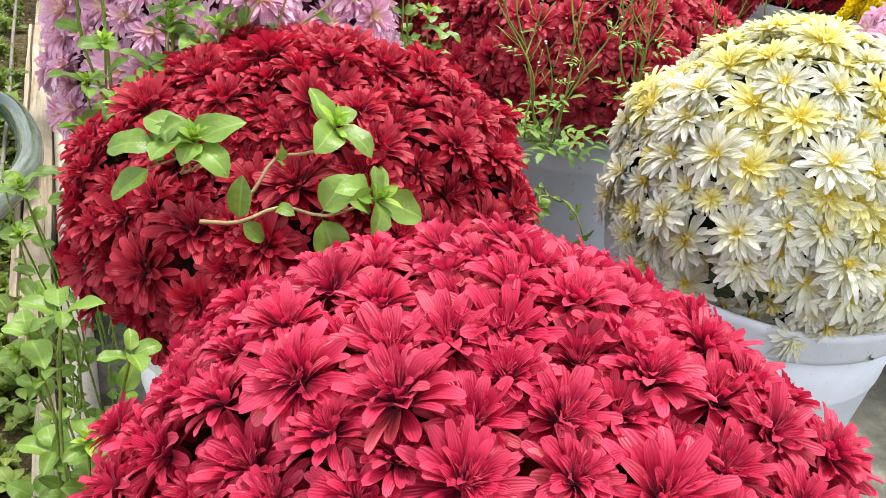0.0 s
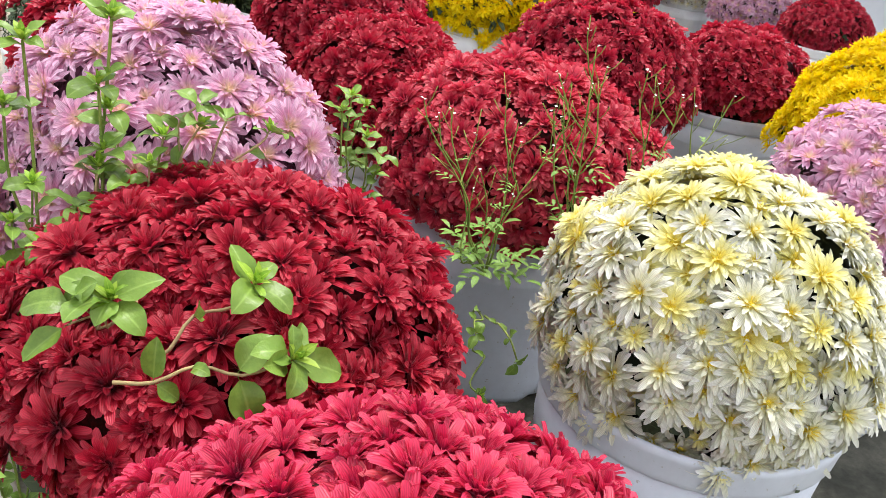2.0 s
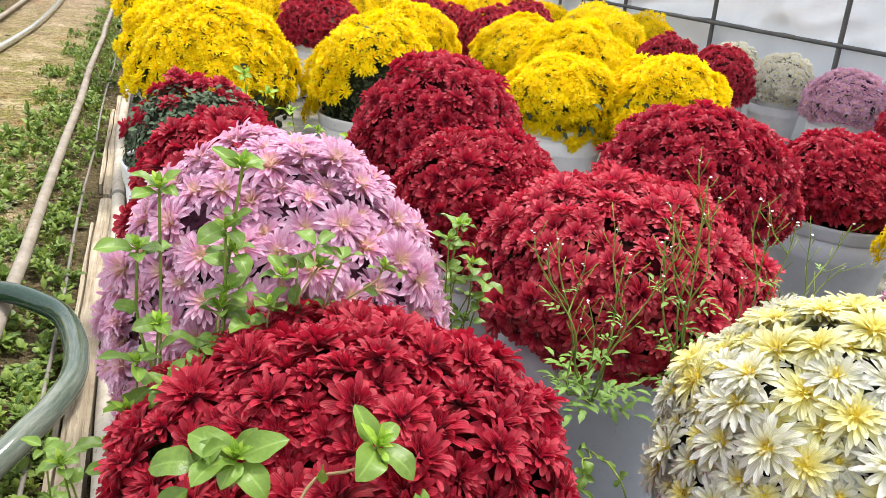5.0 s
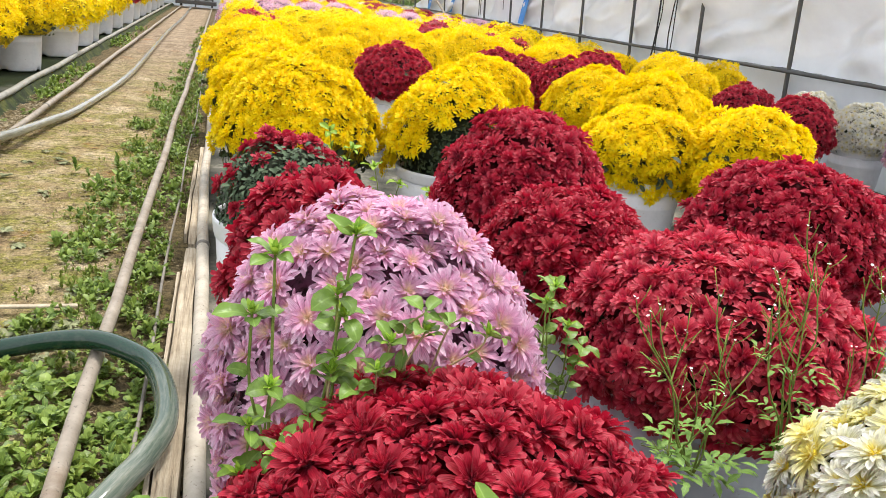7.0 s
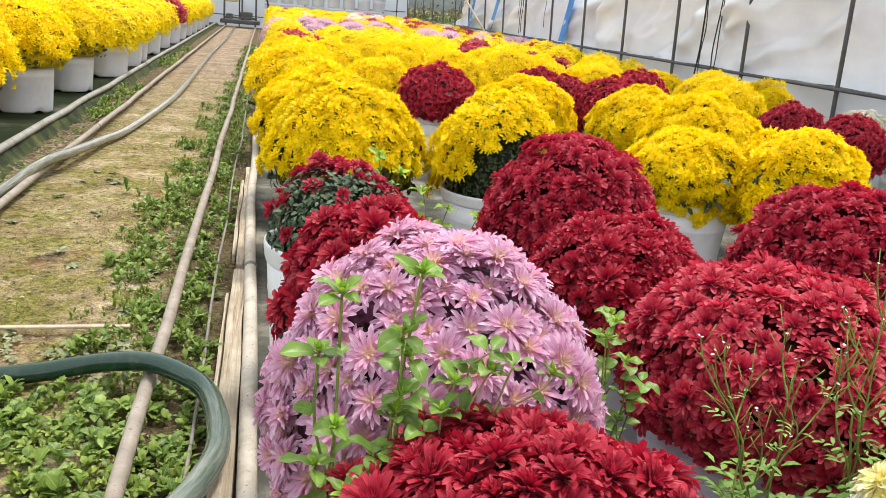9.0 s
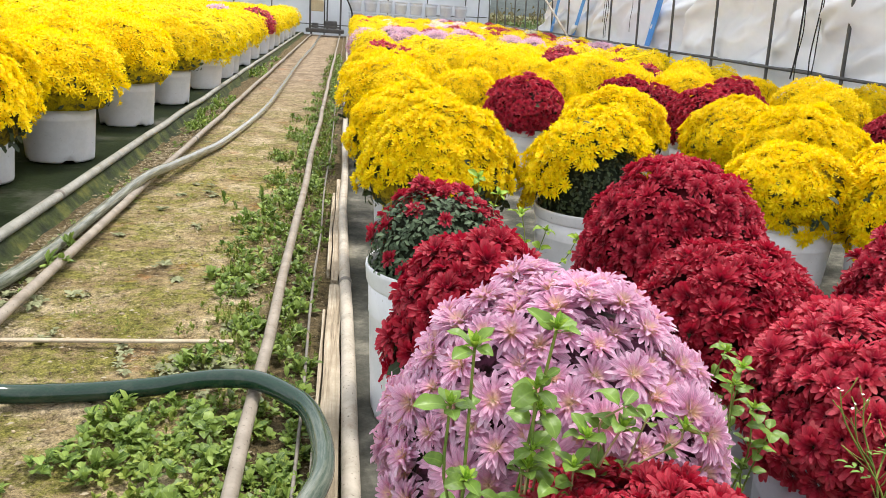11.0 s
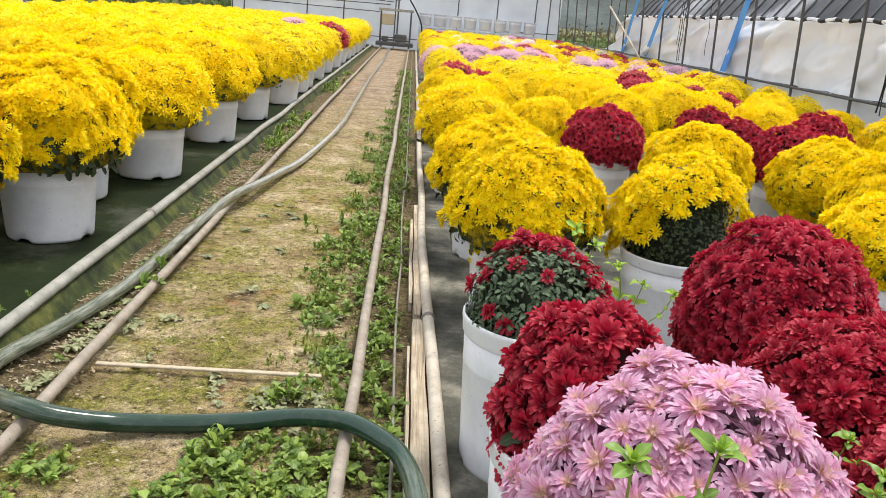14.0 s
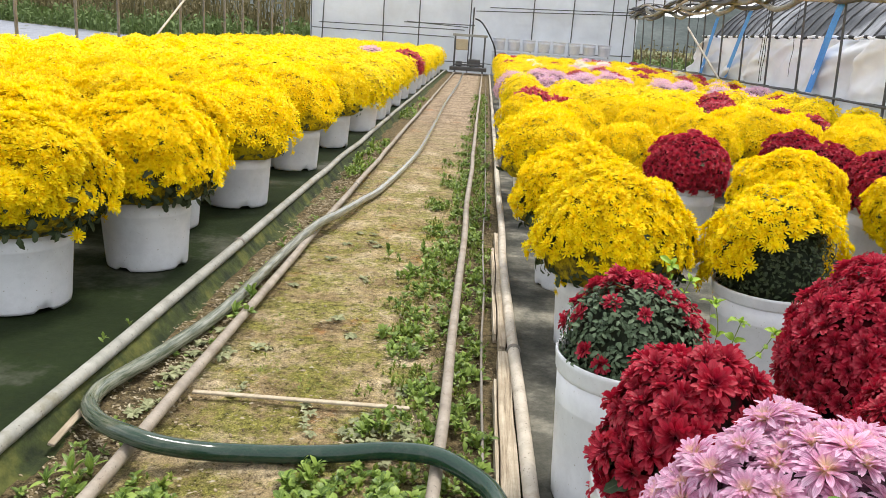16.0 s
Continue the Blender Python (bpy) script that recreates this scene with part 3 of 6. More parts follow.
def foliage_mesh(r, height, centre, count, seed, material, everywhere=False, core=None):
    """The twiggy inside of a plant, coloured dark for the shade in there, and leaves on stalks round its lower part."""
    rng = np.random.default_rng(seed)
    kit = Kit()
    a = np.linspace(0, 2 * np.pi, 24, endpoint=False)
    rings = []
    for k, ph in enumerate(np.linspace(-1.1, 1.5, 12)):
        for t in a:
            d = Vector((math.cos(t) * math.cos(ph), math.sin(t) * math.cos(ph), math.sin(ph)))
            g = (0.78 if everywhere else 0.84) * (1 + 0.16 * noise.noise(d * 5 + Vector((seed, 0, 0))))
            rings.append((d.x * r * g, d.y * r * g, max(0.29, centre + d.z * height * g)))
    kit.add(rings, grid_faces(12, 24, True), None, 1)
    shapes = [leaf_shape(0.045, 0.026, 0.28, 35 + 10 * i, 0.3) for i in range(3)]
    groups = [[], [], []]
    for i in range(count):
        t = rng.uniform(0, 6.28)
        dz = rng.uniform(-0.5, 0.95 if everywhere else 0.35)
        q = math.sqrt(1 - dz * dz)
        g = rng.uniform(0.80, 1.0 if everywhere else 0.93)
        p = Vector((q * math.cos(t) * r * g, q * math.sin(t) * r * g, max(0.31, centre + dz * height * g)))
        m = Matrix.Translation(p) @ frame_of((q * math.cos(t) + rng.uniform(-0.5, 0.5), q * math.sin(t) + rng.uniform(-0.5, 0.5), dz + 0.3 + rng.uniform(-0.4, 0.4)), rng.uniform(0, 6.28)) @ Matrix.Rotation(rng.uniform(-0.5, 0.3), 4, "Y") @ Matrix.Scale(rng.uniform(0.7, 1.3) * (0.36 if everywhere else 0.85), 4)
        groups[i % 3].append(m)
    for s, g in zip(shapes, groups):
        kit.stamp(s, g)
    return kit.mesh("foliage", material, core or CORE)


# ---- setting ----
def sheet(name, x0, x1, y0, y1, z, nx, ny, material, label, category, relief=0.0, scale=1.0, z_at=None, stretch=None):
    """A level or shaped surface as a grid, with gentle relief."""
    xs, ys = np.linspace(x0, x1, nx), np.linspace(y0, y1, ny)
    v = []
    for x in xs:
        for y in ys:
            y = y if stretch is None else y0 + (y - y0) * (1 + stretch(x) / (y1 - y0))
            h = z if z_at is None else z_at(x)
            v.append((x, y, h + relief * noise.fractal(Vector((x * scale, y * scale, 0.3)), 1.0, 2.0, 4)))
    me = Kit().add(v, grid_faces(nx, ny)[:, ::-1]).mesh(name, material)
    return thing(name, label, category, "", "structure", mesh=me)


sheet("ground", -400, 400, -300, 700, -0.03, 41, 41, GROUND, "flat field earth with grass reaching the horizon", "ground")


def soil_path():
    """The path as one sheet, finer where the soil lies close, with clods, hollows and a worn middle."""
    xs = np.linspace(-1.30, -0.075, 84)
    ys = np.concatenate([np.arange(0.0, 2.3, 0.1), np.arange(2.3, 7.0, 0.012), np.arange(7.0, 12.0, 0.04), np.linspace(12.0, 25.5, 100)])
    v = []
    for x in xs:
        for y in ys:
            h = 0.010 * noise.fractal(Vector((x * 3, y * 3, 0.3)), 1.0, 2.0, 3)
            clod = noise.fractal(Vector((x * 34, y * 26, 5.0)), 0.7, 2.1, 4) * min(1.0, max(0.0, (10.5 - y) / 3.5))
            rough = 0.4 + 0.6 * max(0.0, noise.noise(Vector((x * 2.2, y * 1.6, 2.0))) + 0.4)
            v.append((x, y, h + 0.0042 * rough * clod - 0.010 * max(0.0, x + 0.16)))
    me = Kit().add(v, grid_faces(len(xs), len(ys))[:, ::-1]).mesh("path", PATHSOIL)
    return thing("path", "trodden tan soil path with mossy patches", "path", "", "structure", mesh=me)


soil_path()
sheet("bed_floor_left", -5.9, -1.37, 0.0, 25.5, 0.05, 30, 90, BEDLEFT, "dark mossy ground sheet under the pots", "ground sheet", 0.006, 2.0)
sheet("bed_floor_right", -0.065, 4.05, 0.0, 25.5, 0.015, 40, 120, BEDRIGHT, "dusty dark ground sheet under the pots", "ground sheet", 0.005, 4.0)
sheet("bed_edge", -1.372, -1.205, 0.0, 25.5, 0.0, 16, 300, MOSS, "mossy folded edge of the ground sheet", "ground sheet", 0.012, 5.0, lambda x: 0.058 - 0.058 * min(1.0, max(0.0, (x + 1.350) / 0.045)) - 0.5 * max(0.0, x + 1.285))
sheet("mulch_field", -34.0, -6.1, 4.0, 37.0, -0.012, 60, 60, MULCH, "grey plastic mulch film over the neighbouring field", "ground sheet", 0.03, 1.2, None, lambda x: max(0.0, -14 - x) * 0.88)


def straight_pipe(name, x, z, r, y0, y1, material, label, sag=0.004, collars=(), bow=0.0):
    rng = np.random.default_rng(int(abs(x) * 1000))
    ys = np.arange(y0, y1, 0.5)
    aside = lambda y: bow * max(0.0, 5.0 - y)
    pts = [(x + aside(y) + rng.normal(0, sag), y, z + rng.normal(0, sag * 0.4)) for y in ys]
    v, f, uv = tube(pts, r, 8 if r < 0.01 else 14, 2)
    ob = thing(name, label, "pipe", "", "", mesh=Kit().add(v, f, uv).mesh(name, material))
    for y in collars:
        v, f = lathe([(r * 1.01, -0.014), (r * 1.10, -0.012), (r * 1.22, -0.007), (r * 1.24, 0.0), (r * 1.20, 0.006), (r * 1.08, 0.011), (r * 1.01, 0.013)], 14)
        part("collar", Kit().add(v, f).mesh("collar", WIRE), ob, "dark clamp ring", matrix=pose(x + aside(y), y, z, 90, 0, 0))
    return ob


straight_pipe("rail_pipe", -0.29, 0.045, 0.0175, 0.6, 25.3, RAIL, "weathered brown steel rail pipe along the path", 0.003, (8.9, 14.8))
straight_pipe("rail_pipe", -1.082, 0.045, 0.0175, 0.6, 25.3, RAIL, "weathered brown steel rail pipe along the path", 0.003, (6.9, 12.7))
straight_pipe("edge_pipe", -0.08, 0.042, 0.0205, 0.3, 25.3, PIPE, "weathered pale pipe holding the ground sheet's edge", 0.002, (4.12, 10.1, 16.0), 0.0135)
straight_pipe("edge_pipe", -1.357, 0.078, 0.0215, 0.3, 25.3, GREYPIPE, "grey galvanised pipe along the bed of yellow flowers", 0.003, (5.10, 11.1, 17.1))
straight_pipe("drip_line", -0.176, 0.030, 0.0045, 0.3, 25.0, WIRE, "thin dirty irrigation line beside the rail", 0.004)


def board(name, x, y0, y1, width, label, seed):
    """A weathered plank split along its length into slivers with ragged ends."""
    rng = np.random.default_rng(seed)
    plank = thing(name, label, "board", "boards under the edge pipe", at=(x, (y0 + y1) / 2, 0.0))
    mid, n = (y0 + y1) / 2, 24
    edges = np.array([-0.5, rng.uniform(-0.28, -0.12), 0.5]) * width
    for k in range(2):
        a, b = y0 + rng.uniform(0, 0.25) * (k != 1), y1 - rng.uniform(0, 0.3) * (k != 1)
        lift, v = rng.uniform(0.034, 0.040), []
        for i in range(n):
            y = a + (b - a) * i / (n - 1)
            wob = [0.007 * noise.noise(Vector((y * 2.6, seed + 3 * k + j, 0))) for j in (0, 3)]
            xa, xb = edges[k] + wob[0] + 0.0007, edges[k + 1] + wob[1] - 0.0007
            if i in (0, n - 1):
                xa, xb = xa + rng.uniform(0, 0.004), xb - rng.uniform(0, 0.005)
            top = lift + 0.008 * noise.noise(Vector((y * 1.7, seed + 5, 0)))
            v += [(xa, y - mid, 0.0), (xa + 0.002, y - mid, top), ((xa + xb) / 2, y - mid, top + 0.0008), (xb - 0.002, y - mid, top - 0.001), (xb, y - mid, 0.0)]
        f = np.vstack([grid_faces(n, 5, True), [[0, 4, 3, 1], [5 * n - 5, 5 * n - 4, 5 * n - 2, 5 * n - 1]]])
        part("sliver", Kit().add(v, f).mesh("sliver", WOOD, smooth=False), plank)
    return plank


board("wooden_board", -0.111, 2.35, 4.12, 0.066, "split weathered plank lying along the edge pipe", 3)
board("wooden_board", -0.116, 4.16, 5.85, 0.052, "split weathered plank lying along the edge pipe", 4)
board("wooden_board", -0.096, 0.6, 2.25, 0.050, "split weathered plank lying along the edge pipe", 5)
lath = thing("wooden_lath", "thin pale wooden lath lying across the path", "lath", at=(-0.725, 3.65, 0.018), mesh=Kit().add(*box(0, 0, 0, 0.66, 0.018, 0.008, 0.002)).mesh("wooden_lath", LATH, smooth=False))
lath.rotation_euler = (0, 0, radians(1.0))
lath2 = thing("wooden_lath", "short broken lath leaning at the bed's edge", "lath", at=(-1.285, 3.345, 0.036), mesh=Kit().add(*box(0, 0, 0, 0.018, 0.19, 0.010, 0.002)).mesh("wooden_lath", WOOD, smooth=False))
lath2.rotation_euler = (0.0, 0.35, radians(4))

HOSE_LINE = [(-0.62, 1.2, 0.03), (-0.44, 1.9, 0.03), (-0.27, 2.48, 0.06), (-0.186, 2.65, 0.085), (-0.144, 2.739, 0.088), (-0.113, 2.855, 0.088), (-0.118, 2.99, 0.086), (-0.15, 3.12, 0.086), (-0.197, 3.19, 0.088), (-0.283, 3.262, 0.09), (-0.372, 3.303, 0.075), (-0.463, 3.334, 0.05),
             (-0.552, 3.333, 0.035), (-0.667, 3.317, 0.03), (-0.768, 3.305, 0.03), (-0.867, 3.288, 0.035), (-0.942, 3.258, 0.055), (-1.007, 3.238, 0.075), (-1.065, 3.243, 0.088), (-1.156, 3.302, 0.075), (-1.228, 3.376, 0.06), (-1.276, 3.454, 0.05), (-1.297, 3.544, 0.045), (-1.290, 3.635, 0.04), (-1.232, 3.915, 0.035),
             (-1.173, 4.329, 0.035), (-1.137, 5.061, 0.05), (-1.074, 5.534, 0.085), (-1.016, 5.881, 0.075), (-0.966, 6.415, 0.045), (-0.895, 7.015, 0.03), (-0.80, 8.7, 0.03), (-0.80, 11.0, 0.03), (-0.82, 14.5, 0.03), (-0.79, 19.0, 0.03), (-0.83, 24.5, 0.03)]
v, f, uv = tube(HOSE_LINE, 0.0245, 20, 6)
thing("water_hose", "thick dark green braided hose looped over the rails", "hose", mesh=Kit().add(v, f, uv).mesh("water_hose", HOSE))


# ---- ground weeds ----
def weed_patch(name, label, spots, seed, material, size, leaves=7, upright=0.5, broad=1.0):
    """Many small leafy weeds over the given spots (x, y, radius, count)."""
    rng = np.random.default_rng(seed)
    shapes = [leaf_shape(1.0, w * broad, lob, d, 0.25, 5 if size > 0.04 else 3) for w, lob, d in ((0.42, 0.0, 40), (0.5, 0.12, 20), (0.30, 0.1, 50), (0.46, 0.0, 70))]
    groups = [[] for _ in shapes]
    for x, y, rad, count in spots:
        for _ in range(count):
            a, q = rng.uniform(0, 6.28), rad * math.sqrt(rng.uniform())
            px, py = x + q * math.cos(a), y + q * math.sin(a) * 1.3
            big = size * rng.uniform(0.5, 1.4)
            kind = rng.integers(len(shapes))
            for k in range(leaves):
                t = k * 2.4 + rng.uniform(-0.4, 0.4)
                tilt = -rng.uniform(0.0, upright * 1.6)
                m = Matrix.Translation((px, py, 0.004 + rng.uniform(0, big * upright))) @ Matrix.Rotation(t, 4, "Z") @ Matrix.Rotation(tilt, 4, "Y") @ Matrix.Rotation(rng.uniform(-0.5, 0.5), 4, "X") @ Matrix.Scale(big * rng.uniform(0.6, 1.1), 4)
                groups[kind].append(m)
    kit = Kit()
    for s, g in zip(shapes, groups):
        kit.stamp(s, g)
    return thing(name, label, "weeds", "", "stuff", mesh=kit.mesh(name, material))


rng = np.random.default_rng(11)
near_spots = []
for _ in range(900):
    x, y = rng.uniform(-0.84, -0.13), rng.uniform(1.9, 3.33)
    thick = noise.noise(Vector((x * 6, y * 5, 4.0))) + 1.4 * (x + 0.62) - 0.25 * max(0.0, y - 3.15) * 4
    if thick > 0.05 + rng.uniform(-0.1, 0.2):
        near_spots.append((x, y, 0.035, 4))
near_spots += [(rng.uniform(-1.06, -0.92), rng.uniform(2.8, 3.2), 0.035, 5) for _ in range(16)]
weed_patch("path_weeds", "dense leafy green weeds beside the rail", near_spots[::3], 21, WEED, 0.027, 7, 0.7, 1.5)
weed_patch("path_chickweed", "small bright chickweed between the larger weeds", near_spots[1::3], 29, GRASSY, 0.017, 9, 1.0, 1.4)
weed_patch("path_low_weeds", "low round leaved weeds among the taller ones", near_spots[2::3], 30, WEED, 0.022, 8, 0.5, 1.6)
strip = []
for y in np.concatenate([np.arange(3.1, 8.5, 0.020), np.arange(8.5, 17.0, 0.033)]):
    thick = 0.5 + 0.6 * noise.noise(Vector((0.0, y * 1.7, 8.0))) - 0.035 * max(0.0, y - 8.5)
    if rng.uniform() < thick + 0.25:
        strip.append((rng.uniform(-0.275, -0.165), y, 0.035, 5))
    if rng.uniform() < thick:
        strip.append((-0.31 - abs(rng.normal(0, 0.055)) * (0.4 + thick), y, 0.05, 5))
strip += [(-0.40 - abs(rng.normal(0, 0.05)), 5.3 + rng.normal(0, 0.5), 0.05, 4) for _ in range(30)] + [(-0.42 - abs(rng.normal(0, 0.06)), rng.choice([3.62, 3.9, 4.2, 4.35, 4.6, 6.0, 6.6, 7.4, 8.3]) + rng.normal(0, 0.1), 0.05, 6) for _ in range(70)]
weed_patch("rail_weeds", "patchy green weeds along the rail and pipe", strip[::2], 22, WEED, 0.027, 7, 0.75, 1.35)
weed_patch("rail_chickweed", "fine yellow green weeds along the rail and pipe", strip[1::2], 32, GRASSY, 0.0145, 10, 1.2, 1.1)
tufts = [(-1.13 + rng.normal(0, 0.03), y, 0.06, 5) for y in (3.0, 3.1, 4.3, 4.5, 5.3)] + [(-1.20, y, 0.10, 14) for y in (7.5, 7.7, 8.0, 8.2, 8.6, 8.9, 9.2, 11.8, 12.0, 12.3, 12.6, 13.4, 14.6)]
tufts += [(-0.55 + rng.normal(0, 0.1), 5.0 + rng.normal(0, 0.2), 0.06, 3) for _ in range(6)]
weed_patch("bed_edge_weeds", "low green weeds at the edge of the bed", tufts, 23, WEED, 0.042, 9, 0.9)
moss_spots = [(x, y, 0.06, 14) for x, y in ((-0.72, 3.78), (-0.66, 4.9), (-0.6, 4.6), (-0.8, 5.4), (-0.55, 5.6), (-0.9, 3.9), (-0.5, 3.5), (-0.42, 3.55), (-0.85, 6.3), (-0.6, 7.0), (-0.98, 4.3))]
weed_patch("moss_tufts", "tiny yellow green tufts on the soil", moss_spots, 33, GRASSY, 0.010, 9, 0.9, 0.6)
flat_spots = [(rng.uniform(-1.04, -0.38), rng.uniform(2.5, 8.5), 0.03, 2) for _ in range(16)] + [(-0.50 + rng.normal(0, 0.09), 3.47 + rng.normal(0, 0.06), 0.05, 3) for _ in range(14)] + [(-1.15 + rng.normal(0, 0.04), 3.1 + rng.uniform(0, 1.5), 0.04, 3) for _ in range(14)]
flat_spots += [(-0.75 + rng.normal(0, 0.04), y, 0.03, 3) for y in (4.35, 4.9, 5.5)] + [(-0.98, 4.75, 0.03, 3), (-0.93, 5.2, 0.02, 2), (-0.42, 4.1, 0.05, 6), (-0.40, 3.75, 0.06, 7), (-0.44, 4.45, 0.06, 5), (-0.95, 3.72, 0.05, 4), (-0.22, 3.35, 0.05, 5)]
weed_patch("flat_weeds", "dusty grey green rosettes pressed to the soil", flat_spots, 24, DRYWEED, 0.028, 12, 0.10)
weed_patch("leaf_litter", "small dead leaves scattered over the soil", [(rng.uniform(-1.2, -0.16), rng.uniform(2.4, 9.0), 0.2, 9) for _ in range(420)], 26, LITTER, 0.015, 1, 0.12)
edge_spots = [(-1.20 + rng.normal(0, 0.045), rng.uniform(2.6, 9.0), 0.04, 5) for _ in range(560)]
weed_patch("edge_litter", "dead leaves and moss along the edge of the bed", edge_spots, 27, LITTER, 0.014, 2, 0.15)
weed_patch("edge_weeds", "low green weeds between the hose and the bed", [(-1.18 + rng.normal(0, 0.03), rng.uniform(2.7, 8.0), 0.03, 2) for _ in range(60)], 28, WEED, 0.020, 7, 0.5, 1.2)
weed_patch("bed_floor_weeds", "a few small weeds on the dark ground sheet", [(-1.40, 4.0, 0.03, 2), (-1.42, 3.85, 0.02, 1)], 25, WEED, 0.020, 5, 0.9).location.z = 0.055


def pebbles(seed, count):
    rng = np.random.default_rng(seed)
    v, f = lathe([(0.8, -0.3), (1.0, 0.0), (0.6, 0.4), (0.001, 0.5)], 5)
    t = (v, f, np.zeros((len(v), 2)), np.zeros(len(f), int))
    ms = [pose(rng.uniform(-1.25, -0.14), rng.uniform(1.5, 9), 0.002, *rng.uniform(0, 60, 3)) @ Matrix.Diagonal((*(rng.uniform(0.002, 0.007) * np.array([1, rng.uniform(0.6, 1.4), 0.7])), 1)) for _ in range(count)]
    return thing("pebbles", "scattered clods and small stones on the soil", "pebbles", "", "stuff", mesh=Kit().stamp(t, ms).mesh("pebbles", CLOD))


pebbles(31, 1700)


# ---- potted chrysanthemums ----
def pot_meshes(material):
    """The body of a tapered pot with a notched foot and a raised ring, its rolled rim and the soil in it."""
    v, f = lathe([(0.002, 0.02), (0.150, 0.018), (0.150, 0.0), (0.160, 0.0), (0.1625, 0.012), (0.1655, 0.05), (0.1775, 0.225), (0.1790, 0.228), (0.1794, 0.234), (0.1786, 0.238), (0.183, 0.300), (0.176, 0.298), (0.172, 0.25)], 60)
    for i, p in enumerate(v):
        if p[2] < 0.014 and (i % 60) % 15 in (0, 1, 2):
            p[2] = 0.014
    body = Kit().add(v, f).mesh("pot", material)
    v, f = lathe([(0.1828, 0.290), (0.1862, 0.293), (0.1882, 0.300), (0.1905, 0.322), (0.1915, 0.325), (0.1905, 0.331), (0.187, 0.333), (0.183, 0.329), (0.179, 0.300), (0.174, 0.294)], 36)
    rim = Kit().add(v, f).mesh("rim", material)
    v, f = lathe([(0.177, 0.285), (0.12, 0.292), (0.06, 0.296), (0.002, 0.298)], 24)
    for p in v:
        p[2] += 0.006 * noise.noise(Vector(p) * 30)
    return body, rim, Kit().add(v, f).mesh("soil", SOIL)


POT_WHITE, POT_GREY = pot_meshes(POT), pot_meshes(POTGREY)
HI = {"red": heads(RED_LAYERS, (0.003, 6, 0.006), 6, 41, 4, 2), "pink": heads(PINK_LAYERS, (0.005, 14, 0.006), 5, 42, 3, 2), "white": heads(WHITE_LAYERS, (0.0075, 26, 0.007), 5, 43, 3, 2)}
MID = {"red": heads(RED_LAYERS[:4], (0, 0, 0), 5, 44, 2, 2, 0.74), "pink": heads(PINK_LAYERS, (0.005, 6, 0.006), 4, 45, 2, 2, 0.62), "white": heads(WHITE_LAYERS, (0.0065, 10, 0.006), 4, 46, 2, 2, 0.7), "yellow": heads(YELLOW_FINE, (0, 0, 0), 6, 47, 1, 1)}
NEAR = {"red": heads(RED_LAYERS[:4], (0, 0, 0), 6, 56, 3, 2, 0.90)}
FAR = {"red": heads(RED_LAYERS[:2], (0, 0, 0), 2, 48, 1, 1, 0.40), "pink": heads(PINK_LAYERS[:2], (0, 0, 0), 2, 49, 1, 1, 0.40), "white": heads(WHITE_LAYERS[:2], (0, 0, 0), 2, 50, 1, 1, 0.40), "yellow": heads(YELLOW_LAYERS, (0, 0, 0), 3, 51, 1, 1, 0.62)}
TINY = {"red": heads(RED_LAYERS[:1], (0, 0, 0), 2, 52, 1, 1, 0.34), "pink": heads(PINK_LAYERS[:1], (0, 0, 0), 2, 53, 1, 1, 0.34), "white": heads(WHITE_LAYERS[:1], (0, 0, 0), 2, 54, 1, 1, 0.34), "yellow": heads(YELLOW_LAYERS[:1], (0, 0, 0), 3, 55, 1, 1, 0.55)}
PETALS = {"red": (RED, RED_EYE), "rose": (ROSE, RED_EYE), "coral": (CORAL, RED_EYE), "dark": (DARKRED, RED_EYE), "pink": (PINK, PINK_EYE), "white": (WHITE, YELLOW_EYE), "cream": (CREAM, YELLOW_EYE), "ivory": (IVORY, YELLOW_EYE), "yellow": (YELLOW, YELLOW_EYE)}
SHAPE = {"red": "red", "rose": "red", "coral": "red", "dark": "red", "pink": "pink", "white": "white", "cream": "white", "ivory": "white", "yellow": "yellow"}
WORDS = {"red": "crimson", "rose": "rose red", "coral": "warm red", "dark": "dark red", "pink": "mauve pink", "white": "white and yellow", "cream": "pale cream", "ivory": "ivory white", "yellow": "bright yellow"}


def template_mesh(template, name, colour):
    return Kit().add(*template).mesh(name, *PETALS[colour])


def add_pot(plant, grey=False, big=(1, 1, 1)):
    body, rim, soil = POT_GREY if grey else POT_WHITE
    pot = part("pot", body, plant, "grey white plastic pot" if grey else "white plastic pot")
    pot.scale = big
    part("rim", rim, pot)
    part("soil", soil, plant, "dark potting soil").scale = big


HEAD_MESHES = {}


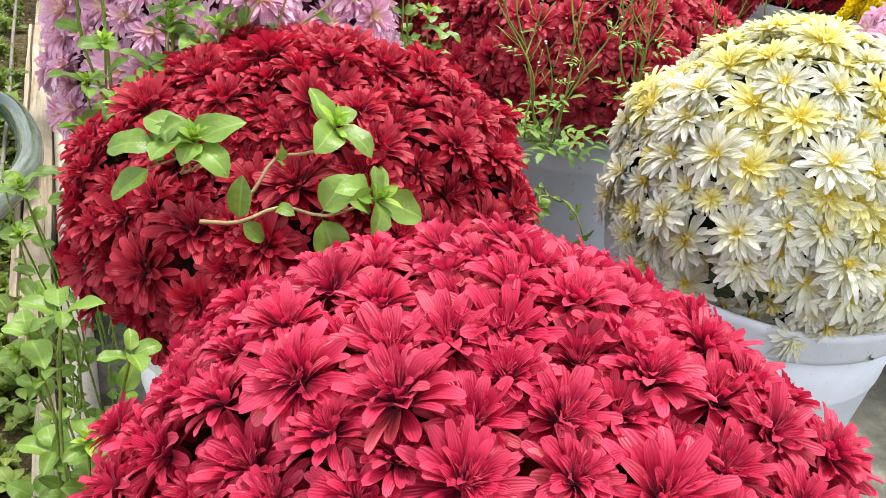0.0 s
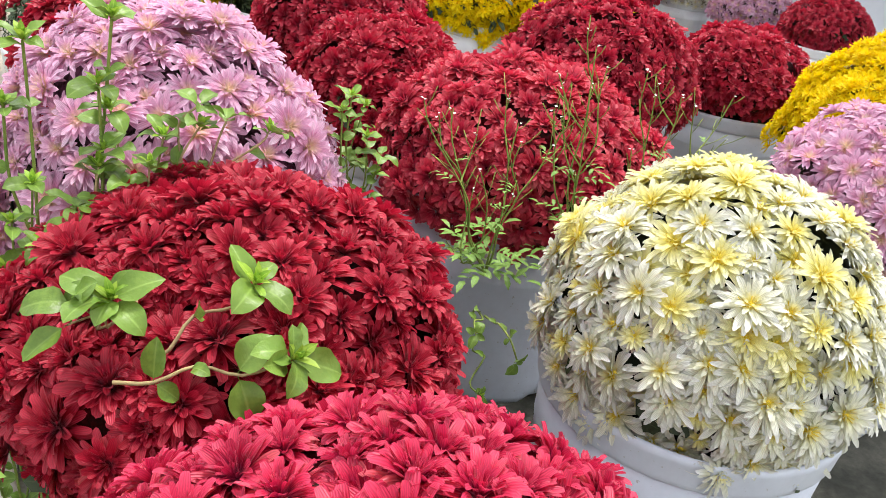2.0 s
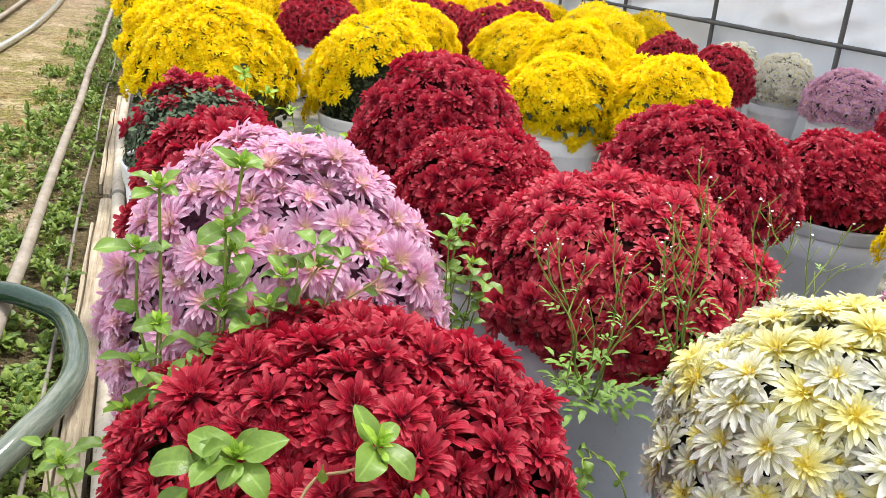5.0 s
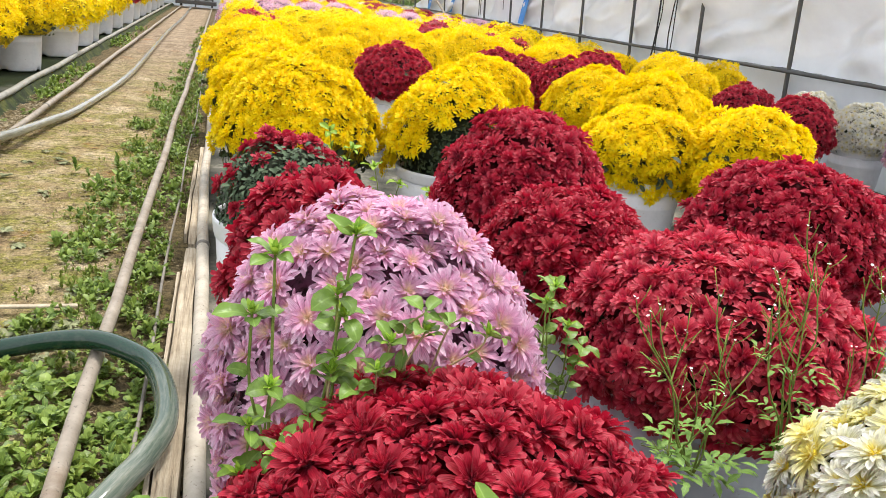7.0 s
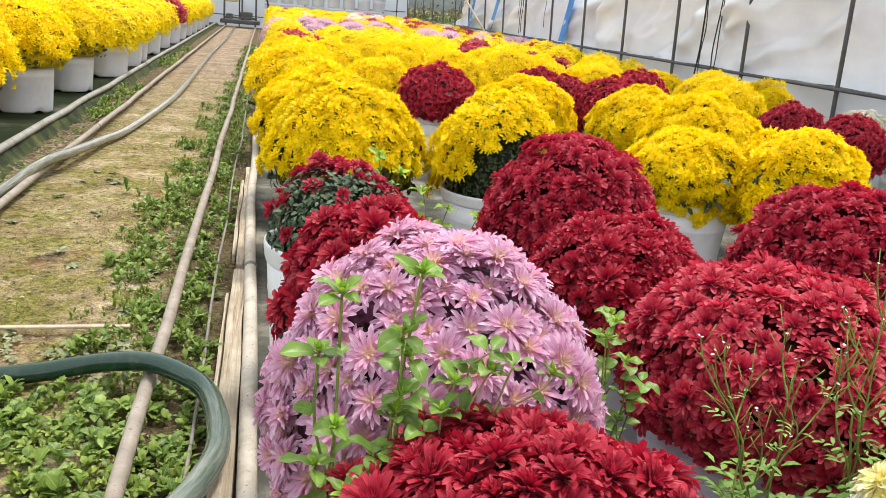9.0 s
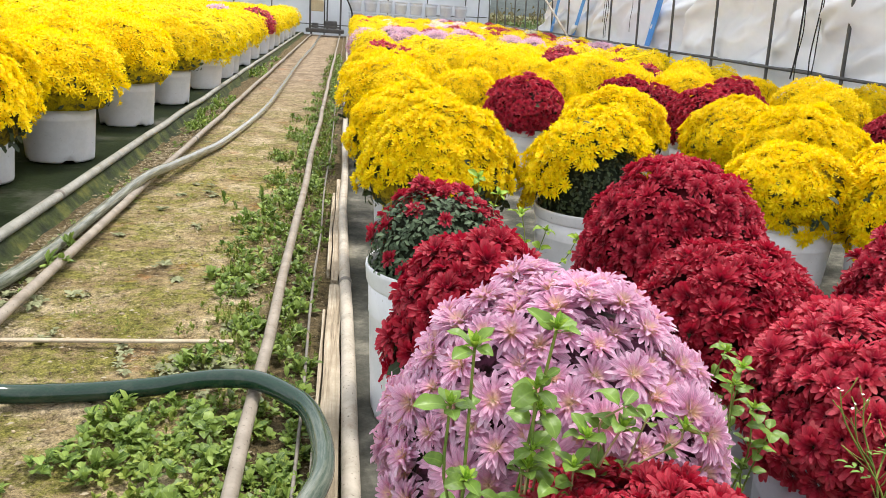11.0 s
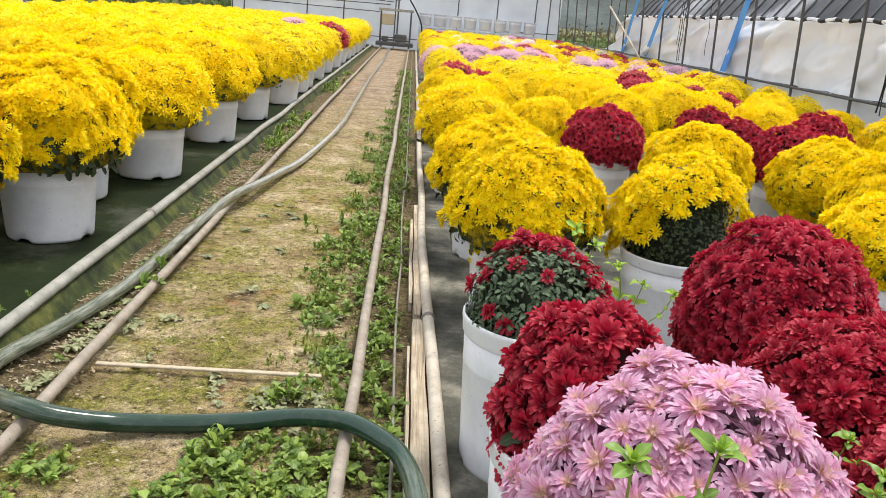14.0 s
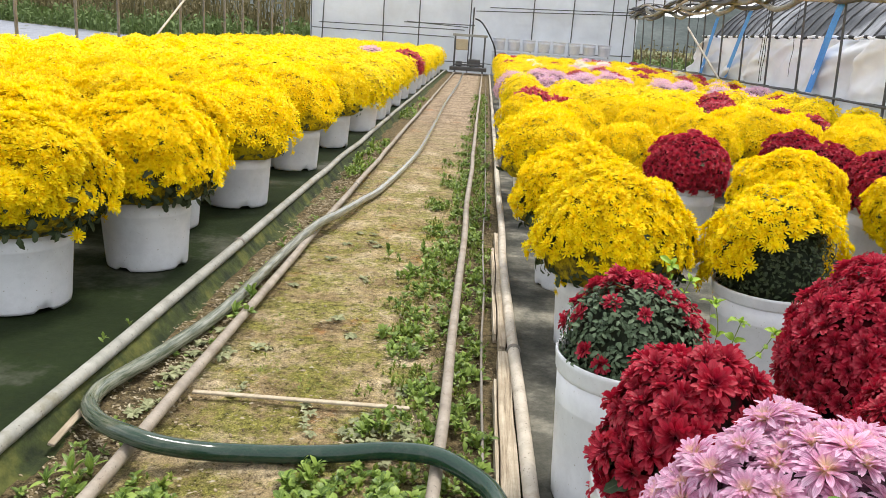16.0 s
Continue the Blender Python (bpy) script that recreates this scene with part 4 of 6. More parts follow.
def near_plant(colour, x, y, r, top, base, label, seed, detail="hi", spacing=0.047, grey=False, keep=None, leaves=110, low=-0.35, mixed=None, leaf=None, size=1.0, group="", big=(1, 1, 1), core=None, lump=0.05, inner=1.0, wild=0.42):
    """A potted chrysanthemum whose flower heads are parts of their own."""
    plant = thing("potted_chrysanthemum", label, "potted plant", group, at=(x, y, base))
    add_pot(plant, grey, big)
    centre, height = 0.42 - base, top - 0.42
    height = max(height, 0.12)
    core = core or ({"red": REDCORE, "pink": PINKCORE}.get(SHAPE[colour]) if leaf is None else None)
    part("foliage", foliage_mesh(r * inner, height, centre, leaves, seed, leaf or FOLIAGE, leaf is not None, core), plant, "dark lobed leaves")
    source = {"hi": HI, "near": NEAR, "mid": MID}[detail]
    for c in {colour, *(mixed or ())}:
        if (c, detail) not in HEAD_MESHES:
            HEAD_MESHES[c, detail] = [template_mesh(t, "flower_head", c) for t in source[SHAPE[c]]]
    rng = np.random.default_rng(seed + 500)
    sites = dome_sites(r, height, centre, spacing, seed, low, lump, keep, wild)
    sites.sort(key=lambda site: site[0].y - 0.6 * site[0].z)
    rest = {}
    for i, (p, nrm, spin, s) in enumerate(sites):
        c = colour
        if mixed and rng.uniform() < 0.12 + 0.78 * max(0.0, (p.z - centre) / height) ** 1.5:
            c = mixed[0]
            s *= 0.62 if p.z < centre + 0.3 * height else 1.0
        k = int(rng.integers(len(HEAD_MESHES[c, detail])))
        m = Matrix.Translation(p) @ frame_of(nrm, spin) @ Matrix.Scale(s * size, 4)
        if i < (290 if detail == "hi" else 200):
            part("flower_head", HEAD_MESHES[c, detail][k], plant, matrix=m)
        else:
            rest.setdefault((c, k), []).append(m)
    for c in sorted({c for c, _ in rest}):
        kit = Kit()
        for k in range(len(HEAD_MESHES[c, detail])):
            kit.stamp(source[SHAPE[c]][k], rest.get((c, k), []))
        part("blossom_mass", kit.mesh("blossom_mass", *PETALS[c]), plant, WORDS[c] + " flowers", "stuff")
    return plant


def thin_below(d, rng):
    """Fewer flowers low on the dome."""
    return d.z > 0.25 or noise.noise(d * 5.5) < 0.38


def bare_front(d, rng):
    """The side towards the path's near end has lost its flowers."""
    hem = 0.62 + 0.08 * math.sin(9 * d.x) if d.x > -0.25 else 0.36 if d.x > -0.62 else 0.0
    return not (d.y < -0.05 and d.z < hem) and not (d.z < 0.05 and d.y < 0.3 and d.x > -0.4)


def hanging_hem(d, rng):
    """A full dome whose lowest flowers hang over the rim, with a few dark gaps."""
    return d.z > -0.62 + 0.25 * noise.noise(d * 3.1) and (d.z > 0.5 or noise.noise(d * 5.5 + Vector((d.z * 2, 0, 7))) < 0.48)


def ragged(d, rng):
    """Dark gaps among the clusters, more of them low down, and an uneven hem."""
    if d.z < -0.12 + 0.30 * noise.noise(d * 3.1):
        return rng.uniform() < 0.02
    return d.z > 0.62 or noise.noise(d * 5.5 + Vector((d.z * 2, 0, 7))) < 0.27 + 0.55 * d.z


near_plant("rose", 0.206, 1.597, 0.219, 0.592, 0.015, "rounded potted chrysanthemum full of rose red flowers", 131, spacing=0.0345, size=0.88)
near_plant("red", 0.212, 2.016, 0.219, 0.588, 0.015, "rounded potted chrysanthemum full of crimson flowers", 102, spacing=0.0365, size=0.93)
near_plant("white", 0.757, 1.925, 0.200, 0.624, 0.012, "potted chrysanthemum with white flowers and yellow centres", 143, spacing=0.0372, wild=0.24, grey=True, mixed=("cream",), low=-0.40, leaves=110, big=(1.0, 1.0, 1.06), size=1.0, keep=thin_below)
near_plant("pink", 0.201, 2.370, 0.224, 0.684, 0.015, "rounded potted chrysanthemum full of mauve pink flowers", 104, spacing=0.0415, size=0.98, wild=0.30)
near_plant("coral", 0.810, 2.483, 0.250, 0.600, 0.015, "potted red chrysanthemum overgrown by thin weeds", 105, "near", 0.041, True, big=(1.12, 1.12, 1.10))
near_plant("red", 0.152, 2.722, 0.157, 0.640, 0.015, "low potted chrysanthemum with crimson flowers", 106, "near", 0.041, big=(0.86, 0.86, 1.14))
near_plant("dark", 0.721, 3.229, 0.225, 0.694, 0.015, "large domed potted chrysanthemum with dark red flowers", 107, "near", 0.041, size=0.92)
near_plant("red", 0.691, 2.856, 0.192, 0.590, 0.015, "low potted chrysanthemum with crimson flowers", 108, "near", 0.041)
near_plant("dark", 1.365, 3.025, 0.252, 0.638, 0.015, "domed potted chrysanthemum with dark red flowers", 109, "mid", 0.041, size=0.95)
near_plant("dark", 1.892, 3.050, 0.200, 0.570, 0.015, "low potted chrysanthemum with dark red flowers", 110, "mid", 0.041, True)
near_plant("pink", 1.411, 2.190, 0.200, 0.600, 0.015, "potted chrysanthemum with mauve pink flowers", 111, "mid", 0.041, True)
near_plant("dark", 3.343, 3.965, 0.200, 0.570, 0.015, "low potted chrysanthemum with dark red flowers", 112, "mid", 0.041)


def sparse(d, rng):
    """Only the far and upper side has flowers."""
    return d.y * 0.75 + d.x * 0.45 + d.z * 0.5 > 0.22 or (d.x < -0.75 and rng.uniform() < 0.55) or rng.uniform() < 0.17


near_plant("dark", 0.149, 3.262, 0.172, 0.604, 0.015, "half bare potted chrysanthemum with a few dark red flowers", 113, "mid", 0.040, keep=sparse, leaf=GREYLEAF, leaves=2900, size=0.8, big=(0.93, 0.93, 1.19), low=0.02)


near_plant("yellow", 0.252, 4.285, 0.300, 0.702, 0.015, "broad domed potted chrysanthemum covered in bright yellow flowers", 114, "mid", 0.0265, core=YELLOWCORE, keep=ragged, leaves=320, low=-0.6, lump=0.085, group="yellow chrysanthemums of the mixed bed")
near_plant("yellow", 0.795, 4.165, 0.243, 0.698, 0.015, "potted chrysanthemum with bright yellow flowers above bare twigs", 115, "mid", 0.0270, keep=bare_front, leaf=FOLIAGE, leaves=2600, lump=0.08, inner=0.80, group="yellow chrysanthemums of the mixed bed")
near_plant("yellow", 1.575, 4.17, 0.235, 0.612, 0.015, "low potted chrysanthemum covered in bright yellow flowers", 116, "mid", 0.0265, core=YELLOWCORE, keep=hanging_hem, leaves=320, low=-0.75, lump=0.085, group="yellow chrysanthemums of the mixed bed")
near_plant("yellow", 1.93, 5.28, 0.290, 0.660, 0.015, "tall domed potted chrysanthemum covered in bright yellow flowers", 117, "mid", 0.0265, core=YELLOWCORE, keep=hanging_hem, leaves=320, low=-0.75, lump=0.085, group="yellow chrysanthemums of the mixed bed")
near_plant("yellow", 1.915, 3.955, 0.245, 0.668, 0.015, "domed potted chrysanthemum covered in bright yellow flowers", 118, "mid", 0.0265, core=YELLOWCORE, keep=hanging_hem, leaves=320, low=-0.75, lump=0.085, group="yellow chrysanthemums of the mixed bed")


def crown(colour, seed, r, top, detail, spacing, keep=None, size=1.0):
    """All the flower heads of a plant farther off, in one mesh."""
    source = {"mid": MID, "far": FAR, "tiny": TINY}[detail][SHAPE[colour]]
    groups = [[] for _ in source]
    rng = np.random.default_rng(seed)
    for p, nrm, spin, s in dome_sites(r, top - 0.42, 0.42, spacing, seed, -0.55 if colour == "yellow" else -0.4, 0.10 if colour == "yellow" else 0.06, keep, 0.4):
        groups[int(rng.integers(len(source)))].append(Matrix.Translation(p) @ frame_of(nrm, spin) @ Matrix.Scale(s * size, 4))
    kit = Kit()
    for t, g in zip(source, groups):
        kit.stamp(t, g)
    return kit.mesh("blossom_mass", *PETALS[colour])


PLANTS = {}


def base_plant(key, colour, seed, r, top, detail, spacing, keep=None, leaves=90, size=1.0):
    """A plant to copy: its place comes later."""
    plant = thing("potted_chrysanthemum", "", "potted plant")
    add_pot(plant)
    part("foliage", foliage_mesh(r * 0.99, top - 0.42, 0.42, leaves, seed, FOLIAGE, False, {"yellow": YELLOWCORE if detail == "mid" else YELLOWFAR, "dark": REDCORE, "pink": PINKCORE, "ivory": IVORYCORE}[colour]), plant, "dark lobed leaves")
    part("blossom_mass", crown(colour, seed, r, top, detail, spacing, keep, size), plant, WORDS[colour] + " flowers", "stuff")
    PLANTS[key] = [plant, False]


def put_plant(key, x, y, base, k, turn, label, group=""):
    plant, used = PLANTS[key]
    m = pose(x, y, base, 0, 0, turn)
    if used:
        ob = copy_thing(plant, m)
    else:
        PLANTS[key][1] = True
        ob, plant.matrix_basis = plant, m
    ob.scale = k
    tagged(ob, label, "potted plant", group)
    return ob


for i in range(4):
    base_plant(("yellow", "mid", i), "yellow", 200 + i, 0.318, 0.70, "mid", 0.0228, ragged, 620, 0.98)
for i in range(3):
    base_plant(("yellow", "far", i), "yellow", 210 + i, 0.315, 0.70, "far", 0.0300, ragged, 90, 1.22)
for j, c in enumerate(("dark", "pink", "ivory", "yellow")):
    base_plant((c, "tiny", 0), c, 240 + j, 0.27 if c == "yellow" else 0.245, 0.69 if c == "yellow" else 0.66, "tiny", 0.056, None, 8, 1.7)
    if c == "yellow":
        continue
    base_plant((c, "mid", 0), c, 220 + j, 0.235, 0.65, "mid", 0.042, None, 80, 0.95)
    base_plant((c, "far", 0), c, 230 + j, 0.245, 0.66, "far", 0.045, None, 24, 1.25)

NAMED = "domed potted chrysanthemum covered in %s flowers"
RIGHT = [  # colour, x, y, radius, top
    ("yellow", 1.90, 4.66, 0.272, 0.697), ("yellow", 0.217, 5.06, 0.300, 0.670), ("yellow", 0.163, 6.40, 0.310, 0.686), ("yellow", 0.72, 6.75, 0.240, 0.635), ("yellow", 1.36, 5.60, 0.290, 0.652), ("dark", 1.005, 6.247, 0.243, 0.642),
    ("yellow", 1.937, 7.78, 0.300, 0.700), ("dark", 2.111, 9.60, 0.240, 0.640), ("dark", 2.01, 7.27, 0.225, 0.600), ("dark", 1.95, 6.55, 0.210, 0.605), ("dark", 2.02, 5.90, 0.235, 0.660), ("dark", 2.63, 6.82, 0.230, 0.660),
    ("yellow", 2.36, 6.98, 0.250, 0.672), ("yellow", 3.57, 9.70, 0.250, 0.670), ("yellow", 3.50, 8.89, 0.250, 0.650), ("yellow", 3.36, 7.90, 0.220, 0.620), ("yellow", 3.17, 6.80, 0.250, 0.690), ("yellow", 3.69, 6.85, 0.240, 0.660),
    ("dark", 3.057, 5.623, 0.200, 0.610), ("dark", 3.12, 5.185, 0.198, 0.602), ("ivory", 3.675, 5.293, 0.198, 0.588), ("ivory", 3.80, 5.92, 0.190, 0.578), ("pink", 3.64, 4.738, 0.218, 0.578), ("yellow", 1.861, 2.516, 0.245, 0.655),
    ("dark", 2.67, 9.445, 0.210, 0.620), ("dark", 2.707, 8.786, 0.215, 0.622), ("pink", 3.05, 11.5, 0.205, 0.630), ("yellow", 3.35, 10.88, 0.280, 0.705), ("dark", 0.246, 9.47, 0.230, 0.645), ("dark", 0.474, 8.66, 0.225, 0.632),
    ("yellow", 0.13, 8.45, 0.240, 0.640), ("yellow", 0.247, 10.79, 0.255, 0.673), ("pink", 0.17, 12.56, 0.240, 0.667), ("pink", 0.62, 12.2, 0.240, 0.640), ("pink", 1.09, 12.5, 0.265, 0.688), ("pink", 1.616, 13.58, 0.253, 0.695), ("dark", 1.625, 12.68, 0.215, 0.657),
    ("dark", 2.40, 10.69, 0.245, 0.660), ("dark", 3.32, 11.2, 0.245, 0.660), ("dark", 0.70, 14.6, 0.245, 0.660), ("dark", 1.30, 14.9, 0.245, 0.660), ("pink", 2.50, 12.6, 0.245, 0.660), ("pink", 2.90, 12.3, 0.245, 0.660), ("pink", 3.41, 12.7, 0.245, 0.660), ("pink", 1.86, 15.6, 0.245, 0.660), ("ivory", 2.47, 20.5, 0.245, 0.660)]
SIZE = {"mid": (0.235, 0.65), "far": (0.245, 0.66), "tiny": (0.245, 0.66)}
YELLOW_SIZE = {"mid": (0.318, 0.70), "far": (0.315, 0.70), "tiny": (0.27, 0.69)}
COUNT = {}


DISTANT = {}


def place(colour, x, y, radius, top, base, group, rng):
    """A plant of that radius and height, built as finely as its distance from the path's near end asks."""
    distance = math.hypot(x, y - 1.4)
    far = distance > (4.6 if colour == "yellow" else 6.6)
    kind = "tiny" if distance > 7.6 else "far" if far else "mid"
    r0, top0 = (YELLOW_SIZE if colour == "yellow" else SIZE)[kind]
    fr, fz = radius / r0, (top - base) / top0
    if distance > 11.5 and not (-1.9 < x < 0.5):
        DISTANT.setdefault(colour, []).append((x, y, fr, fz, base, rng.uniform(0, 360)))
        return
    n = {"far": 3, "mid": 4}.get(kind, 1) if colour == "yellow" else 1
    COUNT[colour] = COUNT.get(colour, 0) + 1
    key, turn = (colour, kind, COUNT[colour] % n), rng.uniform(0, 360)
    label = NAMED % WORDS[colour]
    put_plant(key, x, y, base, (fr, fr, fz), turn, label, group)


rng = np.random.default_rng(77)
taken = [(ob.location.x, ob.location.y) for ob in scene.collection.all_objects if ob.name.startswith("potted_chrysanthemum") and ob.parent is None]
for c, x, y, radius, top in RIGHT:
    place(c, x, y, radius, top, 0.015, "chrysanthemums of the mixed bed", rng)
    taken.append((x, y))
for i, y in enumerate(np.arange(6.05, 24.0, 0.56)):
    for x in np.arange(0.24 + 0.26 * (i % 2), 3.75, 0.54):
        px, py = x + rng.uniform(-0.05, 0.05), y + rng.uniform(-0.05, 0.05)
        if min(math.hypot(px - a, py - b) for a, b in taken) < (0.40 if y > 8.7 else 0.46):
            continue
        u = rng.uniform()
        c = "yellow"
        if y > 16.5:
            c = "dark" if u < 0.2 else "ivory" if u < 0.32 else "pink" if u < 0.38 else "yellow"
        elif 11.7 < y < 14.2:
            c = "pink" if u < 0.58 else "dark" if u < 0.76 else "yellow"
        elif y >= 14.2:
            c = "pink" if u < 0.10 else "dark" if u < 0.28 else "ivory" if u < 0.34 else "yellow"
        elif u < 0.04 and y > 8.7:
            c = "dark"
        place(c, px, py, (0.272 if c == "yellow" else 0.245) * rng.uniform(0.88, 1.04), 0.675 * rng.uniform(0.94, 1.04), 0.015, "chrysanthemums of the mixed bed", rng)
        taken.append((px, py))

left = [(-1.90, 4.18), (-1.665, 4.77), (-1.86, 5.42), (-1.66, 6.05), (-1.86, 6.70), (-1.64, 7.37), (-1.84, 8.0), (-1.62, 8.62), (-1.80, 9.25), (-1.56, 9.9), (-1.80, 10.5), (-1.60, 11.1)]
left += [(-1.62 - 0.2 * (i % 2), 11.7 + 0.62 * i) for i in range(20)]
for i, y in enumerate(np.arange(3.9, 24.2, 0.56)):
    for x in np.arange(-2.36 - 0.27 * (i % 2), -5.75, -0.56):
        left.append((x + rng.uniform(-0.05, 0.05), y + rng.uniform(-0.05, 0.05)))
for i, (x, y) in enumerate(left):
    c = "dark" if i == 18 else "pink" if abs(x + 2.4) < 0.2 and 15.9 < y < 16.5 else "yellow"
    place(c, x, y, 0.342 * rng.uniform(0.96, 1.04), 0.775 * rng.uniform(0.97, 1.03), 0.056, "chrysanthemums of the yellow bed", rng)


def distant_plants():
    """The far rows, too small to pick apart: pots, leaves and flowers joined."""
    for colour, spots in DISTANT.items():
        source = PLANTS[colour, "tiny", 0][0]
        kit, mats = Kit(), []
        for child in source.children_recursive:
            if child.name.startswith(("rim", "soil")):
                continue
            me = child.data
            v = np.empty(len(me.vertices) * 3)
            me.vertices.foreach_get("co", v)
            f = np.empty(len(me.loops), int)
            me.loops.foreach_get("vertex_index", f)
            uv = np.empty(len(me.loops) * 2)
            me.uv_layers[0].data.foreach_get("uv", uv)
            vuv = np.zeros((len(me.vertices), 2))
            vuv[f] = uv.reshape(-1, 2)
            mi = np.empty(len(me.polygons), int)
            me.polygons.foreach_get("material_index", mi)
            f = f.reshape(-1, 4)
            if child.name.startswith("foliage"):
                f, mi = f[:264], mi[:264]
            if child.name.startswith("pot"):
                f, mi = f[108:360:2], mi[108:360:2]
                f = np.stack([f[:, 0], (f[:, 1] // 36) * 36 + (f[:, 1] + 1) % 36, (f[:, 2] // 36) * 36 + (f[:, 2] + 1) % 36, f[:, 3]], 1)
            kit.stamp((v.reshape(-1, 3), f, vuv, mi + len(mats)), [pose(x, y, b, 0, 0, t) @ Matrix.Diagonal((k, k, h, 1)) for x, y, k, h, b, t in spots])
            mats += list(me.materials)
        thing("distant_chrysanthemums", "far rows of potted chrysanthemums with %s flowers" % WORDS[colour], "potted plants", "", "stuff", mesh=kit.mesh("distant_chrysanthemums", *mats))


distant_plants()
for key, (plant, used) in PLANTS.items():
    if not used:
        for ob in (*plant.children_recursive, plant):
            bpy.data.objects.remove(ob)


# ---- weeds among the pots ----
def ovate_leaf(length, width, droop, cup, seed):
    """An oval leaf along +x: a short stalk, broad below the middle, a pointed tip, raised and gently waved edges."""
    rng = np.random.default_rng(seed)
    rows, cols = 10, 7
    s, u = np.linspace(0, 1, rows), np.linspace(-1, 1, cols)
    b = np.clip((s - 0.12) / 0.88, 0, 1)
    w = np.maximum(0.035, b ** 0.5 * (1 - b) ** 0.72 / 0.468) * width / 2
    w[-1] = 0.0004
    ang = np.radians(22 - droop * s ** 1.4)
    x = np.concatenate([[0], np.cumsum(np.cos(ang[:-1]) * length / (rows - 1))])
    z = np.concatenate([[0], np.cumsum(np.sin(ang[:-1]) * length / (rows - 1))])
    edge = np.abs(u) ** 1.6
    ripple = 0.10 * width * np.sin(9 * s + rng.uniform(0, 6))[:, None] * (edge * np.sign(u))[None] * np.sin(np.pi * s)[:, None]
    v = np.stack([np.broadcast_to(x[:, None], (rows, cols)), w[:, None] * u[None] * (1 - 0.12 * cup), z[:, None] + cup * w[:, None] * edge[None] + ripple], -1).reshape(-1, 3)
    uv = np.stack(np.broadcast_arrays((u[None] + 1) / 2, s[:, None]), -1).reshape(-1, 2)
    f = grid_faces(rows, cols)
    return v, f, uv, np.zeros(len(f), int)


def shoot_tip(seed):
    """A tuft of small narrow young leaves round a bud."""
    rng = np.random.default_rng(seed)
    kit, ms = Kit(), []
    for k in range(9):
        ms.append(Matrix.Rotation(2.4 * k, 4, "Z") @ Matrix.Rotation(-radians(18 + 7 * k + rng.uniform(-10, 10)), 4, "Y") @ Matrix.Scale(rng.uniform(0.7, 1.15), 4))
    kit.stamp(leaf_shape(0.019, 0.0068, 0.0, 40, 0.3, 4), ms)
    v, f = lathe([(0.0006, 0.0), (0.0024, 0.004), (0.0018, 0.008), (0.0003, 0.010)], 6)
    return kit.add(v, f).mesh("shoot_tip", SHOOT)


LEAVES = {"chick": [Kit().add(*ovate_leaf(0.040, w, d, c, k)).mesh("leaf", CHICK) for k, (w, d, c) in enumerate(((0.025, 40, 0.30), (0.028, 70, 0.18), (0.022, 25, 0.45), (0.026, 95, 0.25)))],
          "cress": [Kit().add(*leaf_shape(0.024, w, 0.28, d, 0.2, 6)).mesh("leaf", CRESS) for w, d in ((0.010, 30), (0.009, 55))]}
LEAVES["bright"] = [Kit().add(*ovate_leaf(0.040, w, d, c, 7 + k)).mesh("leaf", SHOOT) for k, (w, d, c) in enumerate(((0.022, 40, 0.30), (0.024, 70, 0.18), (0.020, 25, 0.45), (0.023, 95, 0.25)))]
TIPS = [shoot_tip(k) for k in range(3)]


def blossom_mesh():
    kit = Kit()
    for k in range(5):
        v, f, uv = petal(0.0035, 0.0024, 40, 10, 0.2, 2, 1)
        a = k * 1.2566
        kit.add(np.stack([v[:, 0] * math.cos(a) - v[:, 1] * math.sin(a), v[:, 0] * math.sin(a) + v[:, 1] * math.cos(a), v[:, 2]], 1), f, uv)
    return kit.mesh("blossom", BLOSSOM)


BLOSSOM_MESH = blossom_mesh()


def bent(a, b, lift, rng, n=5):
    """A slightly crooked line from a to b."""
    a, b = Vector(a), Vector(b)
    out = []
    for i in range(n):
        s = i / (n - 1)
        p = a.lerp(b, s) + Vector((0, 0, lift * math.sin(math.pi * s)))
        if 0 < i < n - 1:
            p += Vector(rng.uniform(-0.011, 0.011, 3))
        out.append(p)
    return out


def leaf_place(p, way, up, size):
    """A leaf that starts at p, runs along way and shows its upper face towards up."""
    x = Vector(way).normalized()
    z = (Vector(up) - x * x.dot(Vector(up))).normalized()
    y = z.cross(x)
    m = Matrix((x, y, z)).transposed().to_4x4()
    return Matrix.Translation(p) @ m @ Matrix.Scale(size, 4)


